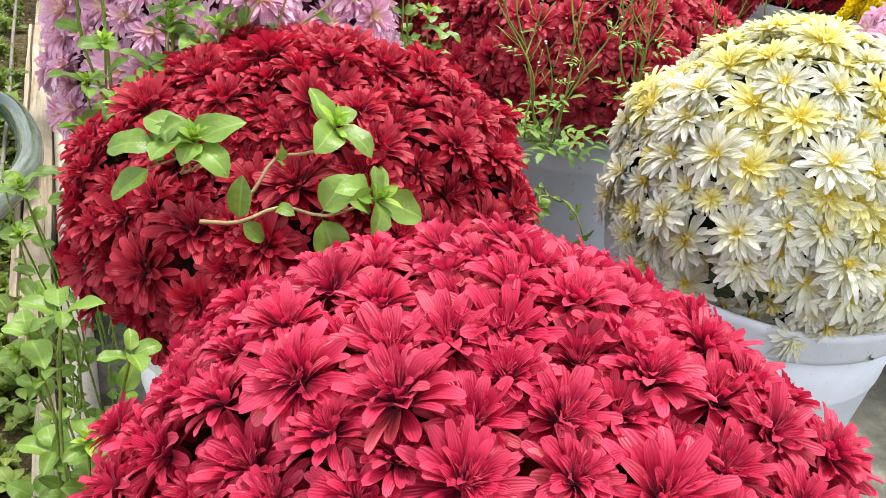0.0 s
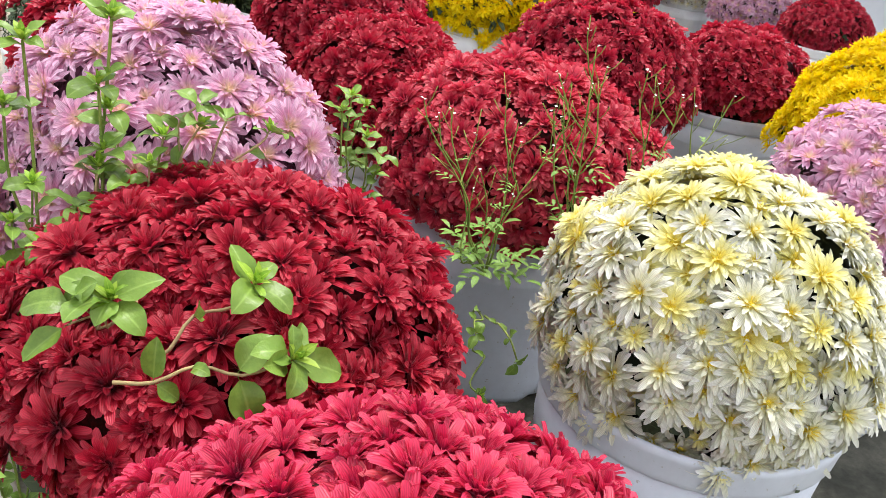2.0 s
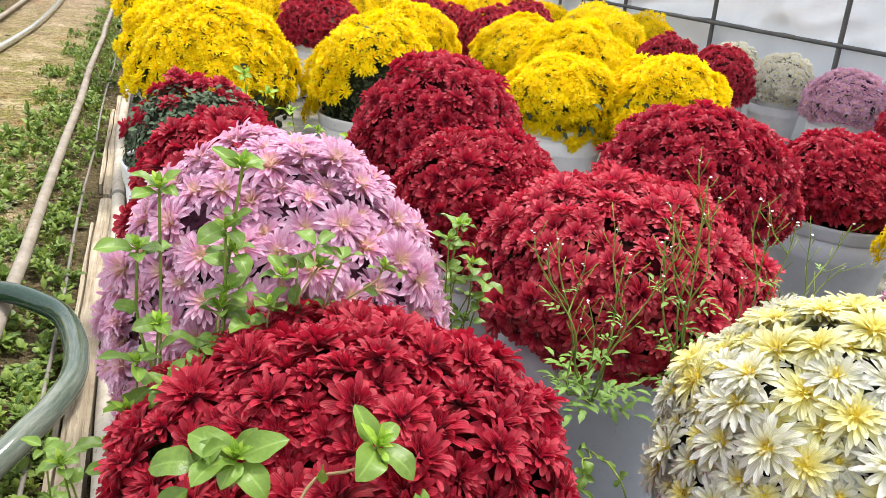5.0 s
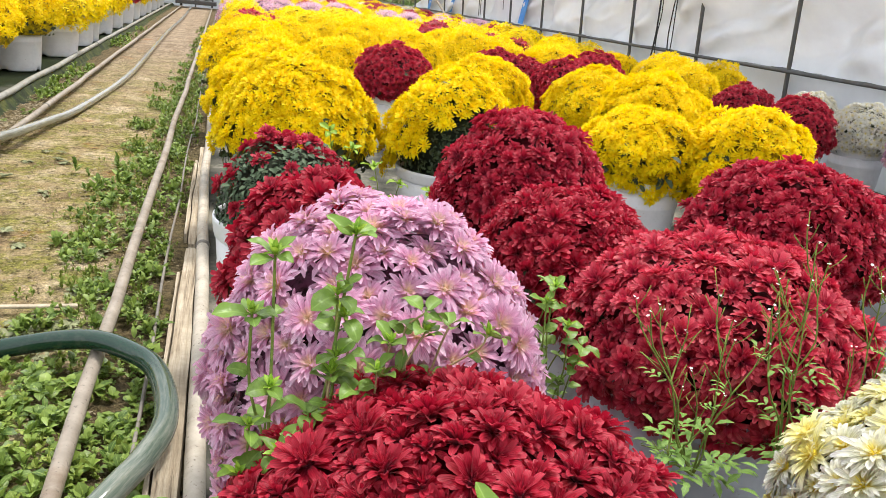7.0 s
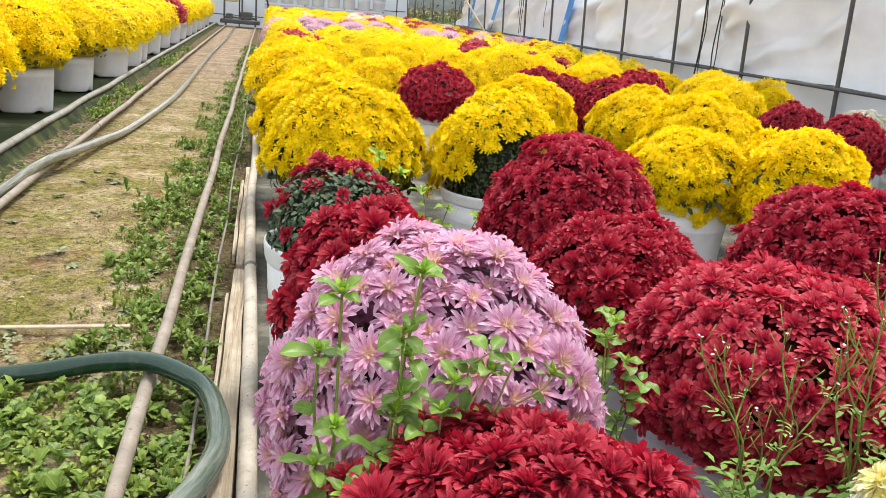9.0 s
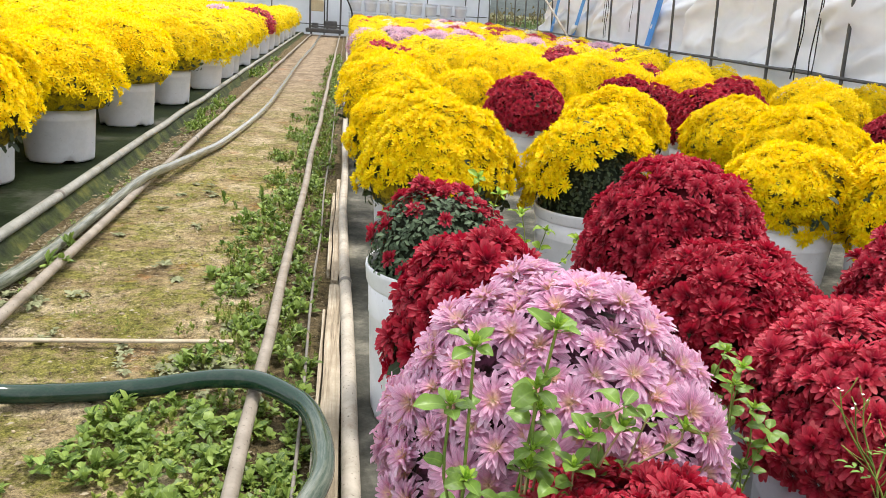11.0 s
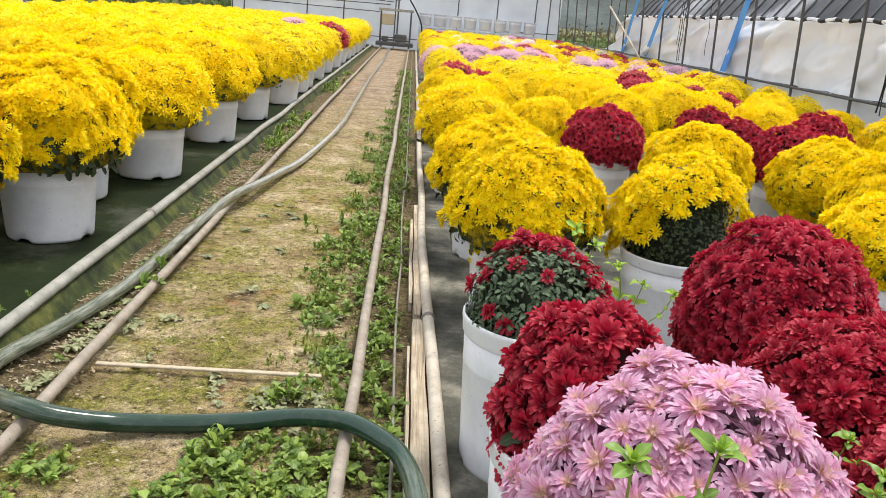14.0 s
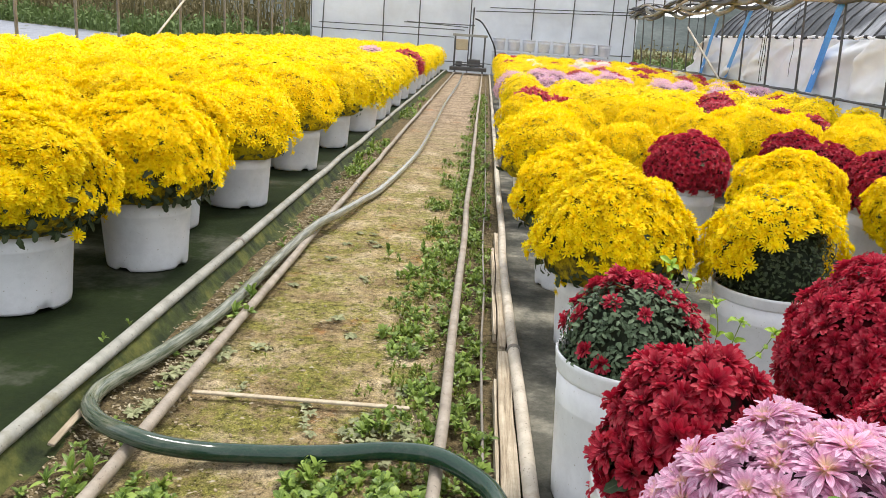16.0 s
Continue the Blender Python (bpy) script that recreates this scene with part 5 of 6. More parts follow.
def leafy_weed(label, stems, seed, size=1.0, crown_leaves=4, step=0.035, stem_material=None, radius=0.0016, face=(0.0, -0.35, 0.9), bright=0.7, kind="chick"):
    """A weed with pairs of oval leaves, each pair across the last, and a tuft of young leaves at each tip. stems: (root, tip, lift); face: where the leaves turn."""
    rng = np.random.default_rng(seed)
    plant = thing("weed_plant", label, "weed", "weeds among the pots", at=stems[0][0])
    o, face = Vector(stems[0][0]), Vector(face)
    for root, tip, lift in stems:
        line = [p - o for p in bent(root, tip, lift, rng)]
        v, f, uv = tube(line, (radius, radius * 0.7), 6, 3)
        part("stem", Kit().add(v, f, uv).mesh("stem", stem_material or STEM), plant, "thin stem")
        count = max(1, int((line[-1] - line[0]).length / step))
        first = rng.uniform(0, 6.28)
        for k in range(1, count):
            s = (k + rng.uniform(-0.2, 0.2)) / count * (len(line) - 1)
            i = min(int(s), len(line) - 2)
            p, run = line[i].lerp(line[i + 1], s - i), (line[i + 1] - line[i]).normalized()
            for side in (0.0, math.pi):
                if rng.uniform() < 0.85:
                    a = first + 1.57 * k + side + rng.uniform(-0.4, 0.4)
                    out = run.orthogonal().normalized()
                    out.rotate(Matrix.Rotation(a, 3, run))
                    m = leaf_place(p, out * 0.85 + run * rng.uniform(0.1, 0.7), face + Vector(rng.uniform(-0.35, 0.35, 3)), size * rng.uniform(0.45, 1.0))
                    part("leaf", LEAVES[kind][int(rng.integers(4))], plant, matrix=m)
        run = ((line[-1] - line[-2]).normalized() + face * 0.8).normalized()
        for k in range(crown_leaves):
            out = run.orthogonal().normalized()
            out.rotate(Matrix.Rotation(first + k * 6.283 / crown_leaves + rng.uniform(-0.35, 0.35), 3, run))
            m = leaf_place(line[-1] - run * 0.004 * (k % 2), out + run * rng.uniform(-0.1, 0.4), run + Vector(rng.uniform(-0.3, 0.3, 3)), size * rng.uniform(0.6, 1.15))
            part("leaf", LEAVES[kind][int(rng.integers(4))], plant, matrix=m)
        if rng.uniform() < bright:
            part("shoot_tip", TIPS[int(rng.integers(3))], plant, "bright young leaves", matrix=Matrix.Translation(line[-1]) @ frame_of(run, rng.uniform(0, 6)) @ Matrix.Scale(min(1.1, size * 1.1) * rng.uniform(0.8, 1.1), 4))
    return plant


OVER = (-0.05, -0.62, 0.78)
leafy_weed("pale green chickweed lying over the crimson flowers", [((0.112, 1.915, 0.520), (0.090, 1.888, 0.563), 0.0)], 301, 1.14, 7, 0.09, RUSTSTEM, 0.0015, OVER, 1.0)
leafy_weed("pale green chickweed lying over the crimson flowers", [((0.112, 1.915, 0.520), (0.060, 1.884, 0.548), 0.0), ((0.112, 1.915, 0.520), (0.064, 1.889, 0.566), 0.0)], 333, 0.95, 2, 0.09, RUSTSTEM, 0.0013, OVER, 0.0)
leafy_weed("pale green chickweed lying over the crimson flowers", [((0.110, 1.852, 0.528), (0.190, 1.862, 0.580), 0.003)], 331, 0.92, 4, 0.034, RUSTSTEM, 0.0016, OVER, 1.0)
leafy_weed("pale green chickweed lying over the crimson flowers", [((0.086, 1.842, 0.522), (0.206, 1.808, 0.545), 0.002)], 335, 1.06, 7, 0.030, RUSTSTEM, 0.0016, OVER, 1.0)
stalks = [((0.055, 2.13, 0.30), (0.118, 2.135, 0.716), 0.0), ((0.045, 2.13, 0.28), (0.043, 2.15, 0.690), 0.0), ((0.04, 2.12, 0.30), (0.022, 2.14, 0.632), 0.0), ((0.06, 2.12, 0.30), (0.103, 2.13, 0.655), 0.0)]
leafy_weed("tall leafy weed growing in front of the pink flowers", stalks, 302, 0.88, 4, 0.06, STEM, 0.0022)
low_stalks = [(0.112, 2.135, 0.630), (0.103, 2.12, 0.594), (0.196, 2.135, 0.634), (0.195, 2.13, 0.612), (0.225, 2.14, 0.618), (0.271, 2.15, 0.600), (0.160, 2.13, 0.602), (0.098, 2.11, 0.580), (0.122, 2.10, 0.565), (0.088, 2.09, 0.540), (0.208, 2.10, 0.556), (0.144, 2.11, 0.580)]
leafy_weed("tangled leafy weeds between the red and pink flowers", [((0.05 + 0.5 * x, y - 0.01, 0.42 + 0.3 * x), (x, y, z), 0.01) for x, y, z in low_stalks], 308, 0.80, 4, 0.036, RUSTSTEM, 0.0016)
side_low = [(0.040, 2.12, 0.562), (0.075, 2.09, 0.550), (0.02, 2.10, 0.532), (0.046, 2.06, 0.525), (0.065, 2.05, 0.53), (0.01, 2.08, 0.49), (0.03, 2.09, 0.45), (-0.01, 2.12, 0.43), (0.0, 2.05, 0.40)]
leafy_weed("leafy weeds creeping out beside the pink flowers", [((0.0 + 0.3 * x, y + 0.02, 0.22), (x, y, z), 0.0) for x, y, z in side_low], 309, 0.80, 4, 0.04)
leafy_weed("leafy weed between the pink and red flowers", [((0.43, 2.33, 0.30), (x, y, z), 0.0) for x, y, z in ((0.429, 2.33, 0.585), (0.456, 2.33, 0.525), (0.410, 2.31, 0.570), (0.469, 2.32, 0.472), (0.472, 2.31, 0.505))], 310, 0.75, 4, 0.045)
leafy_weed("leafy weed growing between the red flowers", [((0.50, 2.62, 0.2), (0.555, 2.60, 0.485), 0.0), ((0.50, 2.62, 0.2), (0.54, 2.58, 0.40), 0.0), ((0.50, 2.62, 0.2), (0.60, 2.57, 0.40), 0.0), ((0.50, 2.62, 0.2), (0.58, 2.60, 0.44), 0.02), ((0.50, 2.6, 0.2), (0.45, 2.6, 0.38), 0.0)], 303, 0.8, 4, 0.045)
leafy_weed("small bright green weed beside a white pot", [((0.40, 3.42, 0.2), (0.45, 3.42, 0.455), 0.0), ((0.40, 3.42, 0.2), (0.38, 3.42, 0.50), 0.0), ((0.42, 3.42, 0.2), (0.53, 3.40, 0.44), 0.02)], 304, 1.0, 5, 0.04, bright=1.0, kind="bright")
leafy_weed("small bright green weed beside a white pot", [((0.27, 3.55, 0.33), (0.262, 3.45, 0.585), 0.0), ((0.27, 3.55, 0.33), (0.33, 3.50, 0.53), 0.0)], 305, 0.85, 4, 0.04, bright=1.0, kind="bright")
side_stems = []
rng = np.random.default_rng(61)
for k in range(34):
    y = rng.uniform(1.60, 2.14)
    side_stems.append(((-0.03 + rng.uniform(-0.02, 0.02), y, 0.02), (rng.uniform(-0.08, 0.030), y + rng.uniform(-0.08, 0.08), rng.uniform(0.16, 0.50)), rng.uniform(-0.02, 0.03)))
leafy_weed("tangled leafy weeds climbing beside the pots", side_stems, 306, 0.72, 4, 0.05, bright=0.4)


def cress_weed(label, root, tips, seed, leafy=4):
    """A thin branching weed: small divided leaves low down, upright pods and tiny white blossoms at the tips."""
    rng = np.random.default_rng(seed)
    o = Vector(root)
    plant = thing("weed_plant", label, "weed", "weeds among the pots", at=root)

    def spray(line, pods, start):
        for k in range(pods):
            s = (start + (1 - start) * (k + 0.5) / pods) * (len(line) - 1)
            i = min(int(s), len(line) - 2)
            p, run = line[i].lerp(line[i + 1], s - i), (line[i + 1] - line[i]).normalized()
            a = 2.4 * k + rng.uniform(-0.5, 0.5)
            aside = Vector((math.cos(a), math.sin(a), 0.0))
            q = p + (run * 0.8 + aside * 0.6) * rng.uniform(0.020, 0.042)
            v, f, uv = tube([p, p.lerp(q, 0.45) + aside * 0.002, q], (0.0005, 0.0007), 4)
            out.add(v, f, uv)

    for tip in tips:
        line = [p - o for p in bent(root, tip, 0.0, rng, 6)]
        v, f, uv = tube(line, (0.0017, 0.0008), 6, 3)
        stem = part("stem", Kit().add(v, f, uv).mesh("stem", STEM), plant, "thin branching stem")
        out = Kit()
        spray(line, 6, 0.5)
        ends = [line[-1]]
        for k in range(1):
            i = int(rng.integers(2, 5))
            a = rng.uniform(0, 6.28)
            end = line[i] + Vector((math.cos(a) * 0.045, math.sin(a) * 0.03, rng.uniform(0.05, 0.10)))
            twig = [line[i], line[i].lerp(end, 0.5) + Vector((math.cos(a), math.sin(a), 0)) * 0.008, end]
            v, f, uv = tube(twig, (0.0013, 0.0008), 5, 2)
            out.add(v, f, uv)
            spray(twig, 4, 0.45)
            ends.append(end)
        part("pod_spray", out.mesh("pod_spray", STEM), plant, "thin green twigs and seed pods", "stuff")
        for end in ends:
            for k in range(2):
                m = Matrix.Translation(end + Vector(rng.uniform(-0.004, 0.004, 3))) @ frame_of(Vector(rng.uniform(-0.5, 0.5, 3)) + Vector((0, 0, 1)), rng.uniform(0, 6)) @ Matrix.Scale(rng.uniform(0.55, 0.9), 4)
                part("blossom", BLOSSOM_MESH, plant, matrix=m)
        for k in range(leafy):
            s = rng.uniform(0.0, 0.35) if k < leafy * 0.7 else rng.uniform(0.35, 0.75)
            i = min(int(s * 5), 4)
            p = line[i].lerp(line[i + 1], s * 5 - i)
            a = rng.uniform(0, 6.28)
            drop, big = rng.uniform(-0.35, 0.35), 1.35 - s
            for j in range(4):
                at = p + Vector((math.cos(a), math.sin(a), drop)) * (0.012 + 0.012 * j) * big
                for side in ((1.0, -1.0) if j < 3 else (0.0,)):
                    m = Matrix.Translation(at) @ Matrix.Rotation(a + side, 4, "Z") @ Matrix.Rotation(rng.uniform(-0.4, 0.4), 4, "Y") @ Matrix.Scale(big * rng.uniform(0.55, 0.9) * (1.3 if side == 0 else 1), 4)
                    part("leaf", LEAVES["cress"][j % 2], plant, matrix=m)
    return plant


cress_weed("thin branching weed with tiny white blossoms", (0.60, 2.19, 0.37), [(0.475, 2.20, 0.619), (0.498, 2.2, 0.601), (0.617, 2.2, 0.589), (0.628, 2.2, 0.564), (0.566, 2.19, 0.525), (0.542, 2.18, 0.42)], 311)
cress_weed("thin branching weed with tiny white blossoms", (0.74, 2.20, 0.38), [(0.665, 2.2, 0.656), (0.722, 2.2, 0.639), (0.716, 2.2, 0.693), (0.742, 2.2, 0.669), (0.71, 2.18, 0.52)], 312)
cress_weed("thin branching weed with tiny white blossoms", (0.88, 2.21, 0.34), [(0.818, 2.2, 0.545), (0.813, 2.2, 0.66), (0.905, 2.22, 0.62), (0.988, 2.2, 0.625), (1.02, 2.22, 0.55)], 313)
leafy_weed("low leafy weed hanging over a grey pot", [((0.56, 2.14, 0.33), (0.52, 2.06, 0.36), 0.02), ((0.58, 2.14, 0.33), (0.57, 2.03, 0.33), 0.02), ((0.55, 2.1, 0.33), (0.535, 2.05, 0.27), 0.0)], 307, 0.55, 4, 0.03)


# ---- side wall, end wall and what stands there ----
WALL_X = 4.1
wall = thing("wall_right", "film wall with dark steel posts and a white hanging sheet", "wall", "", "structure")
for k in range(-4, 16):
    y = 6.56 + 1.257 * k
    v, f, uv = tube([(0.035, 0, 0), (0, 0, 0.65), (-0.035, 0, 1.3), (-0.075, 0, 1.9), (-0.14, 0, 2.6)], 0.0165, 8, 3)
    part("post", Kit().add(v, f, uv).mesh("post", STEEL), wall, "dark steel post", matrix=pose(WALL_X - 0.03, y, -0.02))
for z in (0.655, 2.35):
    v, f, uv = tube([(WALL_X - 0.055 - (0.07 if z > 2 else 0), 1.2, z), (WALL_X - 0.055 - (0.07 if z > 2 else 0), 25.5, z)], 0.014, 8)
    part("crossbar", Kit().add(v, f, uv).mesh("crossbar", STEEL), wall, "dark steel crossbar")


def hanging(name, y0, y1, z0, z1, x, material, seed, wave=0.02, ny=160, nz=14, slant=0.0, parent=None, label=""):
    """A loosely hanging film with folds and thickness."""
    v = []
    for side in (0, 1):
        for i in range(ny):
            y = y0 + (y1 - y0) * i / (ny - 1)
            for j in range(nz):
                s = j / (nz - 1)
                fold = noise.fractal(Vector((y * 1.1 + 0.8 * s + seed, s * 1.1, seed)), 1.0, 2.0, 3)
                crease = 2.4 * (0.35 - min(0.35, abs(noise.noise(Vector((y * 0.9 + 0.9 * s + seed, 0.8 * s - 0.5 * y, 3.0))))))
                yy = y + slant * (1 - s) * (i / (ny - 1)) ** 8
                v.append((x + wave * fold + 0.5 * wave * crease + side * 0.004 - 0.055 * (z0 + (z1 - z0) * s - 0.65), yy, z0 + (z1 - z0) * s + 0.012 * noise.noise(Vector((y * 4, seed, s)))))
    f = np.vstack([grid_faces(ny, nz), grid_faces(ny, nz)[:, ::-1] + ny * nz])
    return part(name, Kit().add(v, f).mesh(name, material), parent, label)


hanging("skirt", 1.2, 25.4, -0.02, 0.66, WALL_X + 0.02, SKIRT, 4, 0.012, parent=wall, label="cloudy lower skirt film")
hanging("sheet", 1.2, 18.35, 0.66, 1.372, WALL_X + 0.07, FILM, 9, 0.22, 420, 26, 1.6, wall, "wrinkled white hanging sheet")


def hem_height(y):
    return 1.375 + 0.022 * abs(math.sin(6.3 * y + 0.6 * math.sin(1.7 * y)))


v, f, uv = tube([(WALL_X + 0.02 + 0.01 * math.sin(9 * y), y, hem_height(y)) for y in np.linspace(1.2, 18.35, 260)], 0.018, 8)
part("sheet_hem", Kit().add(v, f, uv).mesh("sheet_hem", FILM), wall, "rolled top hem")
for ya, za, yb, zb in ((11.68, 1.79, 12.38, 0.68), (15.08, 1.78, 16.18, 0.68), (16.95, 1.72, 17.82, 0.68)):
    n = 14
    v = []
    for side in (0, 0.003):
        for i in range(n):
            s = i / (n - 1)
            for e in (-0.10, 0.10):
                v.append((WALL_X - 0.045 - side - 0.055 * (za + (zb - za) * s - 0.65), ya + (yb - ya) * s + e + 0.015 * math.sin(5 * s), za + (zb - za) * s))
    f = np.vstack([grid_faces(n, 2), grid_faces(n, 2)[:, ::-1] + 2 * n])
    part("tape", Kit().add(v, f).mesh("tape", BLUE), wall, "blue slanting tape")
rng = np.random.default_rng(5)
for y, foot, thick in ((8.53, 0.58, 0.008), (8.50, 0.56, 0.005), (8.27, 0.56, 0.006), (8.23, 0.54, 0.005), (13.12, 0.84, 0.004), (14.22, 0.72, 0.005), (14.30, 0.70, 0.006), (14.42, 0.95, 0.004), (18.5, 0.9, 0.006)):
    v, f, uv = tube([(WALL_X - 0.07, y + rng.normal(0, 0.018), z) for z in np.linspace(2.3, foot, 9)], thick, 6, 3)
    part("cord", Kit().add(v, f, uv).mesh("cord", BLACK), wall, "hanging black cord")
for k in range(10):
    sway, run = rng.uniform(0.9, 2.2), rng.uniform(0, 6)
    v, f, uv = tube([(WALL_X - 0.10 - 0.028 * k + rng.normal(0, 0.02), y, 1.88 + (0.10 if k % 5 < 3 else 0.05) * math.sin(sway * y + run) + 0.024 * k + rng.normal(0, 0.015)) for y in np.arange(2, 25.5, 0.6)], (0.042, 0.034, 0.026, 0.018, 0.012)[k % 5], 8, 3)
    part("curtain_roll", Kit().add(v, f, uv).mesh("curtain_roll", (GREYPIPE, STEEL, PIPE, BLACK, STEEL)[k % 5]), wall, "bundled roll and cables under the eaves")
for k in range(46):
    y = 1.7 + 0.36 * k + rng.normal(0, 0.03)
    v, f, uv = tube([(WALL_X + 0.018 + 0.01 * math.sin(9 * w), w, hem_height(w) - 0.002) for w in np.linspace(y, y + rng.uniform(0.10, 0.19), 6)], 0.0215, 8)
    part("tie", Kit().add(v, f, uv).mesh("tie", BLACK), wall, "dark tie round the sheet's hem")
hanging("eaves_film", 1.2, 25.4, 2.02, 2.6, WALL_X - 0.04, FILM, 14, 0.03, 120, 6, 0, wall, "cream film along the eaves")
v, f, uv = tube([(WALL_X - 0.16, 18.9, 1.56), (WALL_X - 0.16, 15.6, 0.48)], 0.020, 8)
part("brace", Kit().add(v, f, uv).mesh("brace", PIPE), wall, "pale slanting brace")

end = thing("wall_end", "milky film end wall on thin dark tubes", "wall", "", "structure")
xs = np.linspace(-5.5, 4.1, 60)
v = []
for side in (0, 0.004):
    for x in xs:
        for s in np.linspace(0, 1, 12):
            v.append((x, 25.6 + side + 0.03 * noise.fractal(Vector((x * 1.2, s * 2, 1)), 1.0, 2.0, 3), -0.02 + 3.2 * s))
f = np.vstack([grid_faces(60, 12), grid_faces(60, 12)[:, ::-1] + 720])
part("film", Kit().add(v, f).mesh("film", FARFILM), end, "milky translucent film")
for x in (-5.45, -5.15, -3.31, -2.25, -0.75, 1.07, 2.22, 3.35, 3.75):
    v, f, uv = tube([(x, 25.52, -0.02), (x + (0.12 if x == -5.15 else 0), 25.52, 3.1)], 0.017, 8)
    part("upright", Kit().add(v, f, uv).mesh("upright", STEEL), end, "thin dark upright")
for xa, za, xb, zb in ((-5.4, 1.02, -1.2, 1.0), (-5.2, 1.18, -0.9, 1.22), (-2.6, 1.36, -0.8, 1.30), (-0.6, 1.78, 4.0, 1.95), (-0.2, 1.90, 4.0, 2.02), (2.4, 0.75, 4.0, 0.8), (-5.5, 0.30, 4.0, 0.30)):
    v, f, uv = tube([(xa, 25.48, za), (xb, 25.48, zb)], 0.013, 8)
    part("crossbar", Kit().add(v, f, uv).mesh("crossbar", STEEL), end, "thin dark crossbar")

left_side = thing("wall_left", "open side of the greenhouse with thin wooden posts", "wall", "", "structure")
for y in (8.6, 9.9, 11.06, 12.5, 13.8, 16.35, 17.6, 18.9, 20.2, 21.5, 22.8, 24.1):
    v, f, uv = tube([(-5.9, y, 0), (-5.9, y + 0.01, 1.3), (-5.88, y, 2.7)], 0.022, 8, 2)
    part("post", Kit().add(v, f, uv).mesh("post", WIRE), left_side, "thin brown post")
v, f, uv = tube([(-5.85, 14.4, 0.4), (-5.85, 16.7, 1.5), (-5.85, 18.0, 2.2)], 0.02, 8, 2)
part("brace", Kit().add(v, f, uv).mesh("brace", PIPE), left_side, "pale slanting brace")

# boom trolley on the rails
trolley = thing("spray_trolley", "steel spray trolley with a tan control box on the rails", "trolley", at=(-0.70, 24.6, 0.0))
for x in (-0.42, 0.42):
    part("frame_post", Kit().add(*box(x, 0, 0.60, 0.05, 0.05, 1.0, 0.006)).mesh("frame_post", STEEL, smooth=False), trolley, "dark steel post")
part("top_beam", Kit().add(*box(0, 0, 1.08, 0.98, 0.07, 0.07, 0.006)).mesh("top_beam", GREYPIPE, smooth=False), trolley, "grey steel top beam")
part("base_frame", Kit().add(*box(0, 0, 0.16, 1.05, 0.55, 0.10, 0.01)).add(*box(0, -0.2, 0.27, 0.80, 0.06, 0.05, 0.005)).mesh("base_frame", STEEL, smooth=False), trolley, "dark base frame")
part("motor_block", Kit().add(*box(0.16, 0.02, 0.33, 0.34, 0.34, 0.20, 0.02)).add(*box(-0.28, 0.05, 0.29, 0.18, 0.30, 0.13, 0.015)).mesh("motor_block", STEEL, smooth=False), trolley, "dark motor block")
part("mast", Kit().add(*box(0.05, 0.05, 1.0, 0.045, 0.045, 1.7, 0.005)).mesh("mast", STEEL, smooth=False), trolley, "dark mast")
box_part = part("control_box", Kit().add(*box(-0.22, -0.06, 0.82, 0.34, 0.14, 0.30, 0.012)).mesh("control_box", CARTON, smooth=False), trolley, "tan control box")
v, f, uv = tube([(0.1, 0, 1.55), (0.3, 0, 1.45), (0.55, 0, 1.1), (0.72, 0, 0.75), (0.75, 0, 0.4)], 0.022, 8, 4)
part("feed_hose", Kit().add(v, f, uv).mesh("feed_hose", BLACK), trolley, "curved black feed hose")
v, f, uv = tube([(-1.9, 0, 1.33), (0.0, 0, 1.36), (0.1, 0, 1.36)], 0.014, 8)
part("boom", Kit().add(v, f, uv).mesh("boom", STEEL), trolley, "thin spray boom")
for x in (-0.38, 0.41):
    v, f = lathe([(0.002, -0.025), (0.055, -0.025), (0.065, -0.022), (0.065, -0.016), (0.05, -0.01), (0.05, 0.01), (0.065, 0.016), (0.065, 0.022), (0.055, 0.025), (0.002, 0.025)], 16)
    part("wheel", Kit().add(v, f).mesh("wheel", STEEL), trolley, "grooved steel wheel", matrix=pose(x, -0.15, 0.115, 0, 90, 0))

stack = None
for i in range(8):
    if stack is None:
        stack = thing("pot_stack", "stack of empty white plastic pots by the end wall", "pot stack", "stacked empty pots", at=(0.12, 24.85, 0.0))
        for k in range(3):
            body = part("pot", POT_GREY[0], stack, matrix=pose(0, 0, 0.37 * k))
            part("rim", POT_GREY[1], body)
    else:
        copy_thing(stack, pose(0.12 + 0.43 * i, 24.85 + 0.03 * (i % 2), 0.0, 0, 0, 37 * i))


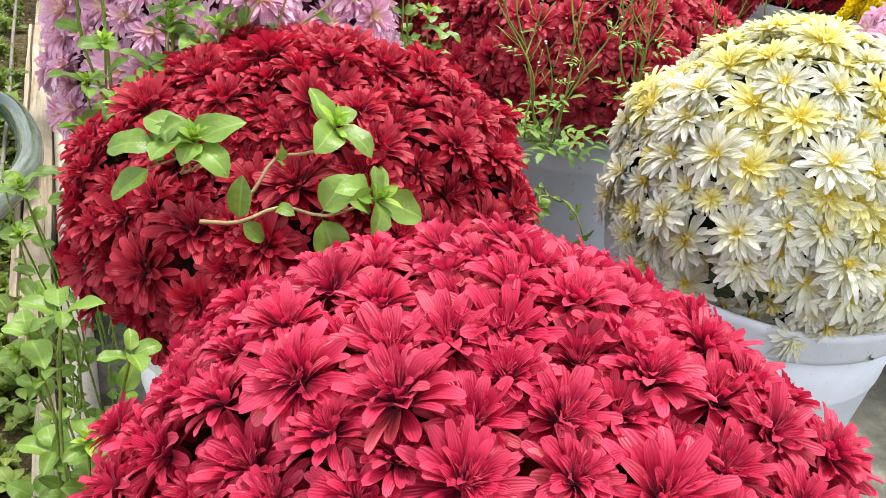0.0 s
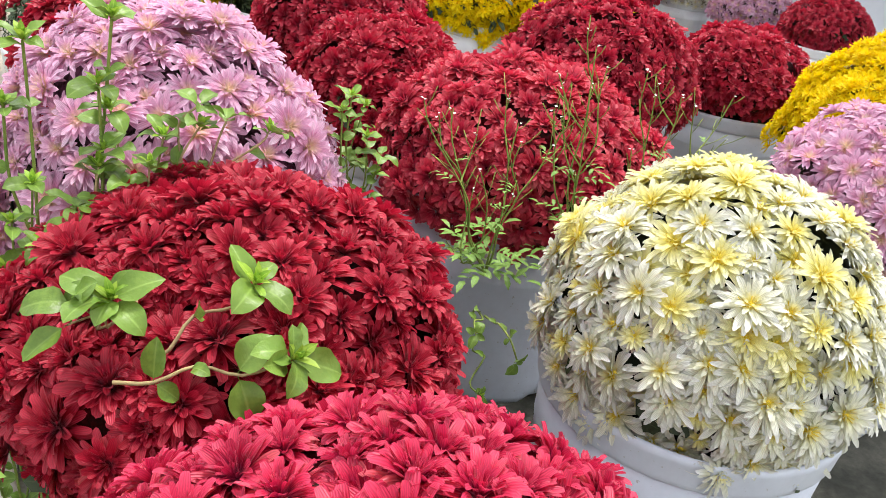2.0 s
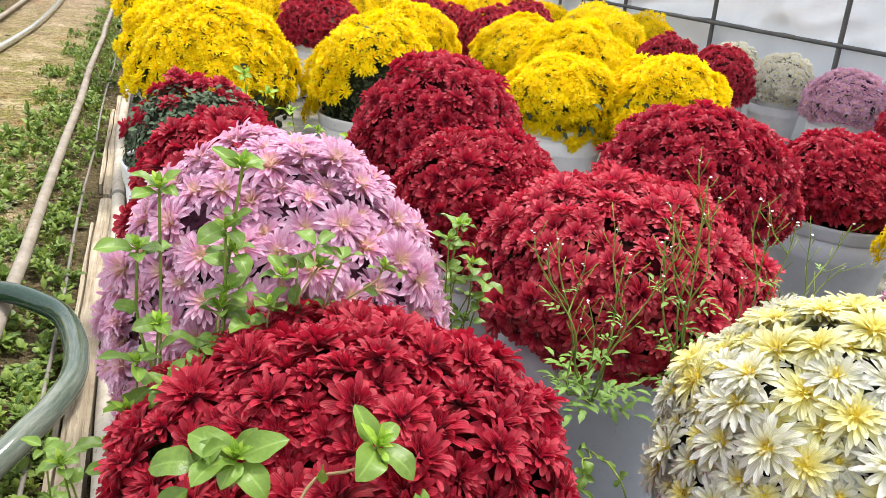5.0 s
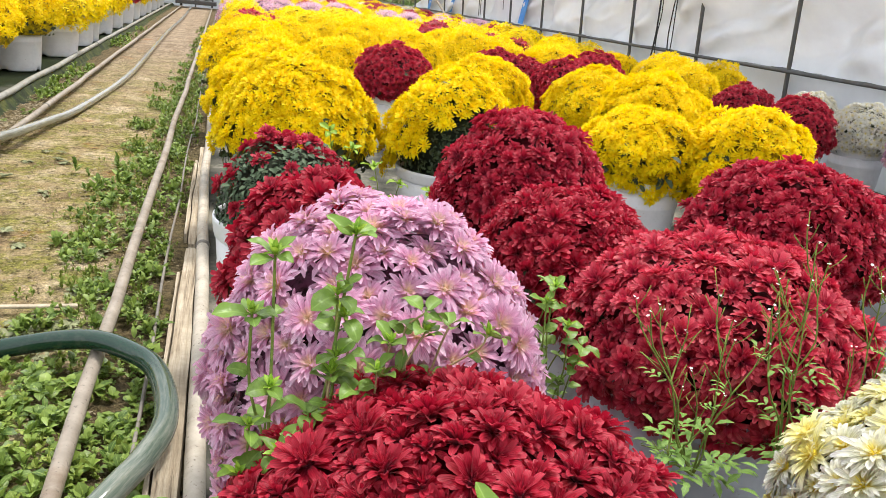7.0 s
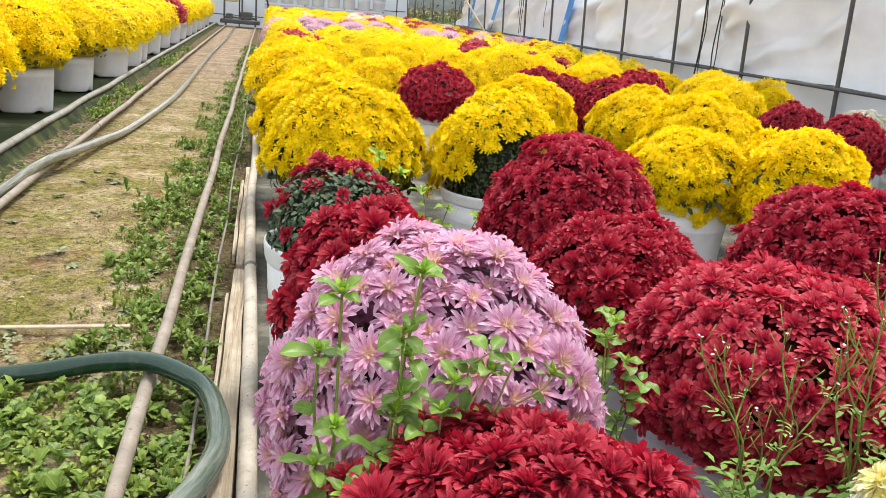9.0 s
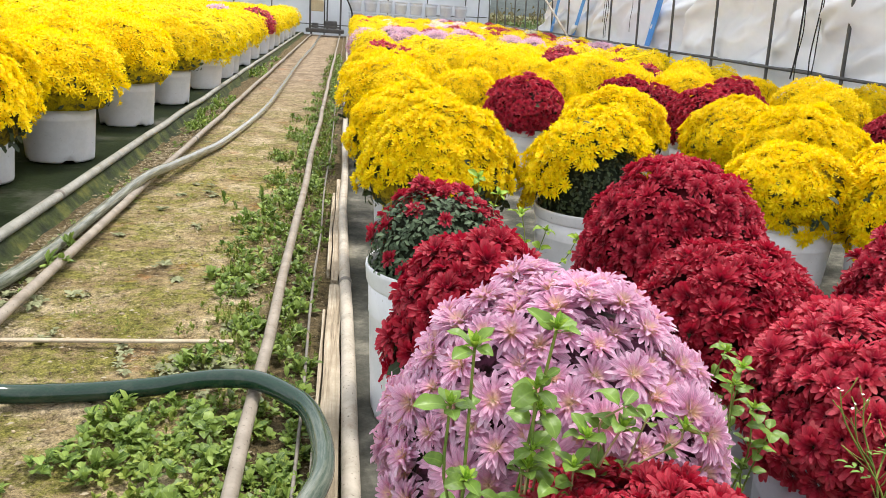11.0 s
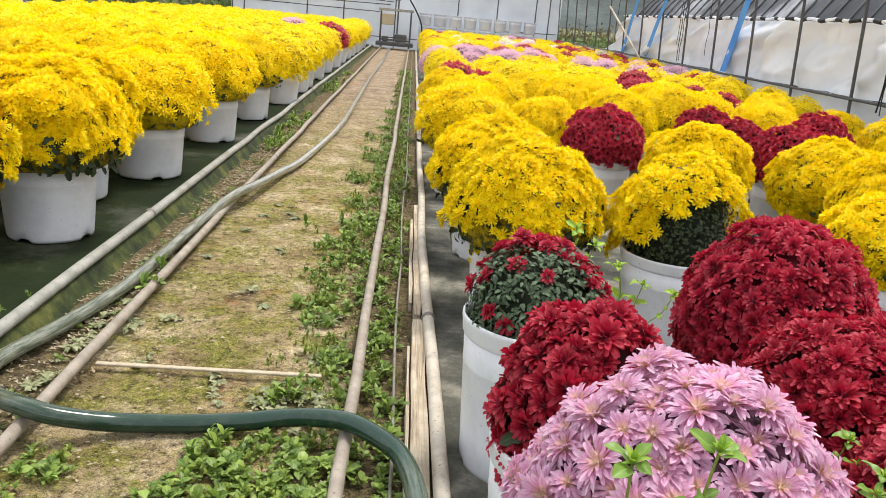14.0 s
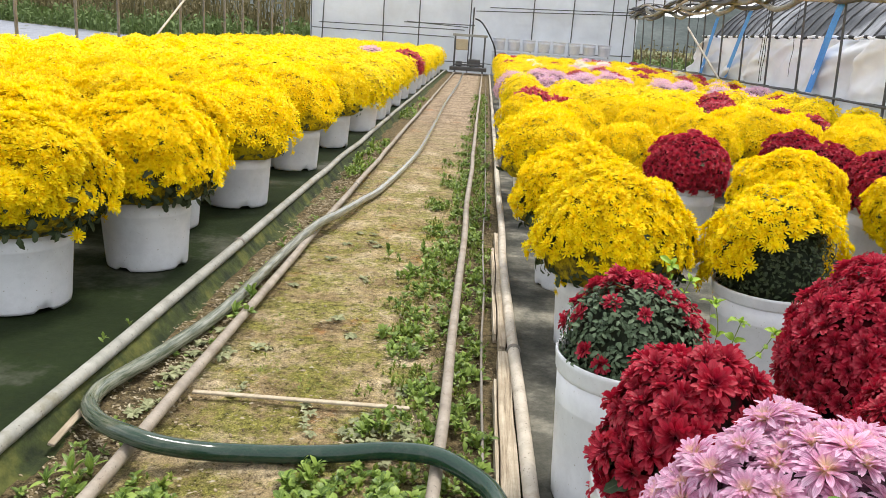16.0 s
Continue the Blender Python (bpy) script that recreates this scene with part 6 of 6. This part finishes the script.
# ---- beyond the walls ----
def brush(name, label, areas, seed, material, blades):
    """Tall dry field plants: thin curved blades and ragged leaves."""
    rng = np.random.default_rng(seed)
    v, f, uv = petal(1.0, 0.05, 86, 60, 0.3, 3, 1, 0.6, 0.1, 0.3)
    blade = (v, f, uv, np.zeros(len(f), int))
    tuft = leaf_shape(0.28, 0.12, 0.2, 50, 0.3, 4)
    a, b = [], []
    for x0, x1, y0, y1, h, share in areas:
        for _ in range(int(blades * share)):
            x, y = rng.uniform(x0, x1), rng.uniform(y0, y1)
            y += max(0.0, -14 - x) * 0.88
            k = h * rng.uniform(0.45, 1.1) * (0.75 + 0.5 * noise.noise(Vector((x * 0.35, y * 0.35, seed))))
            a.append(pose(x, y, -0.03, rng.uniform(-12, 12), rng.uniform(-12, 12), rng.uniform(0, 360)) @ Matrix.Diagonal((k * 0.7, rng.uniform(0.6, 2.2), k, 1)))
            for _ in range(3):
                z = rng.uniform(0.1, 0.95) * k
                b.append(pose(x + rng.uniform(-0.2, 0.2), y + rng.uniform(-0.2, 0.2), z, *rng.uniform(-60, 60, 2), rng.uniform(0, 360)) @ Matrix.Scale(rng.uniform(0.5, 1.5), 4))
    return thing(name, label, "plants", "", "stuff", mesh=Kit().stamp(blade, a).stamp(tuft, b).mesh(name, material))


brush("dry_brush", "tall dry brown weeds at the field's edge", [(-46, -7, 40, 48, 4.6, 0.9), (5, 30, 44, 60, 1.6, 0.3)], 71, BRUSH, 2400)
brush("green_brush", "low green grass in front of the dry weeds", [(-46, -6.5, 36.5, 41, 1.5, 0.9), (4.6, 26, 30, 56, 0.8, 0.6), (-9, -6.3, 24, 38, 0.5, 0.2)], 72, BRUSHGREEN, 1900)
hill = []
for i in range(80):
    a = math.pi * (0.12 + 0.76 * i / 79)
    for s in (0.0, 0.5, 1.0):
        hill.append((260 * math.cos(a), 40 + 230 * math.sin(a) + 30 * s, -1 + s * (16 + 9 * noise.fractal(Vector((i * 0.17, 2.0, 0)), 1.0, 2.0, 4))))
thing("backdrop", "distant wooded hills in grey green haze", "hills", "", "structure", mesh=Kit().add(hill, grid_faces(80, 3)).mesh("backdrop", HILL))
house = thing("neighbour_greenhouse", "neighbouring film greenhouse with slanting dark hoops", "greenhouse", at=(6.2, 0, 0))
v = []
for side in (0, 0.01):
    for y in np.linspace(2, 27.0, 60):
        for s in np.linspace(0, 1, 14):
            a = s * math.pi * 0.5
            v.append((3.0 * (1 - math.cos(a)) + side + 0.03 * noise.noise(Vector((y, s * 3, 0))), y, 2.9 * math.sin(a)))
f = np.vstack([grid_faces(60, 14), grid_faces(60, 14)[:, ::-1] + 840])
part("film", Kit().add(v, f).mesh("film", GREYFILM), house, "grey film with painted shade")
for k in range(44):
    y = 2.2 + 0.56 * k
    v, f, uv = tube([(-0.03 + 3.0 * (1 - math.cos(a)), y + 0.5 * a, 2.9 * math.sin(a)) for a in np.linspace(0, 1.5, 9)], 0.02, 8)
    part("hoop", Kit().add(v, f, uv).mesh("hoop", STEEL), house, "dark hoop")
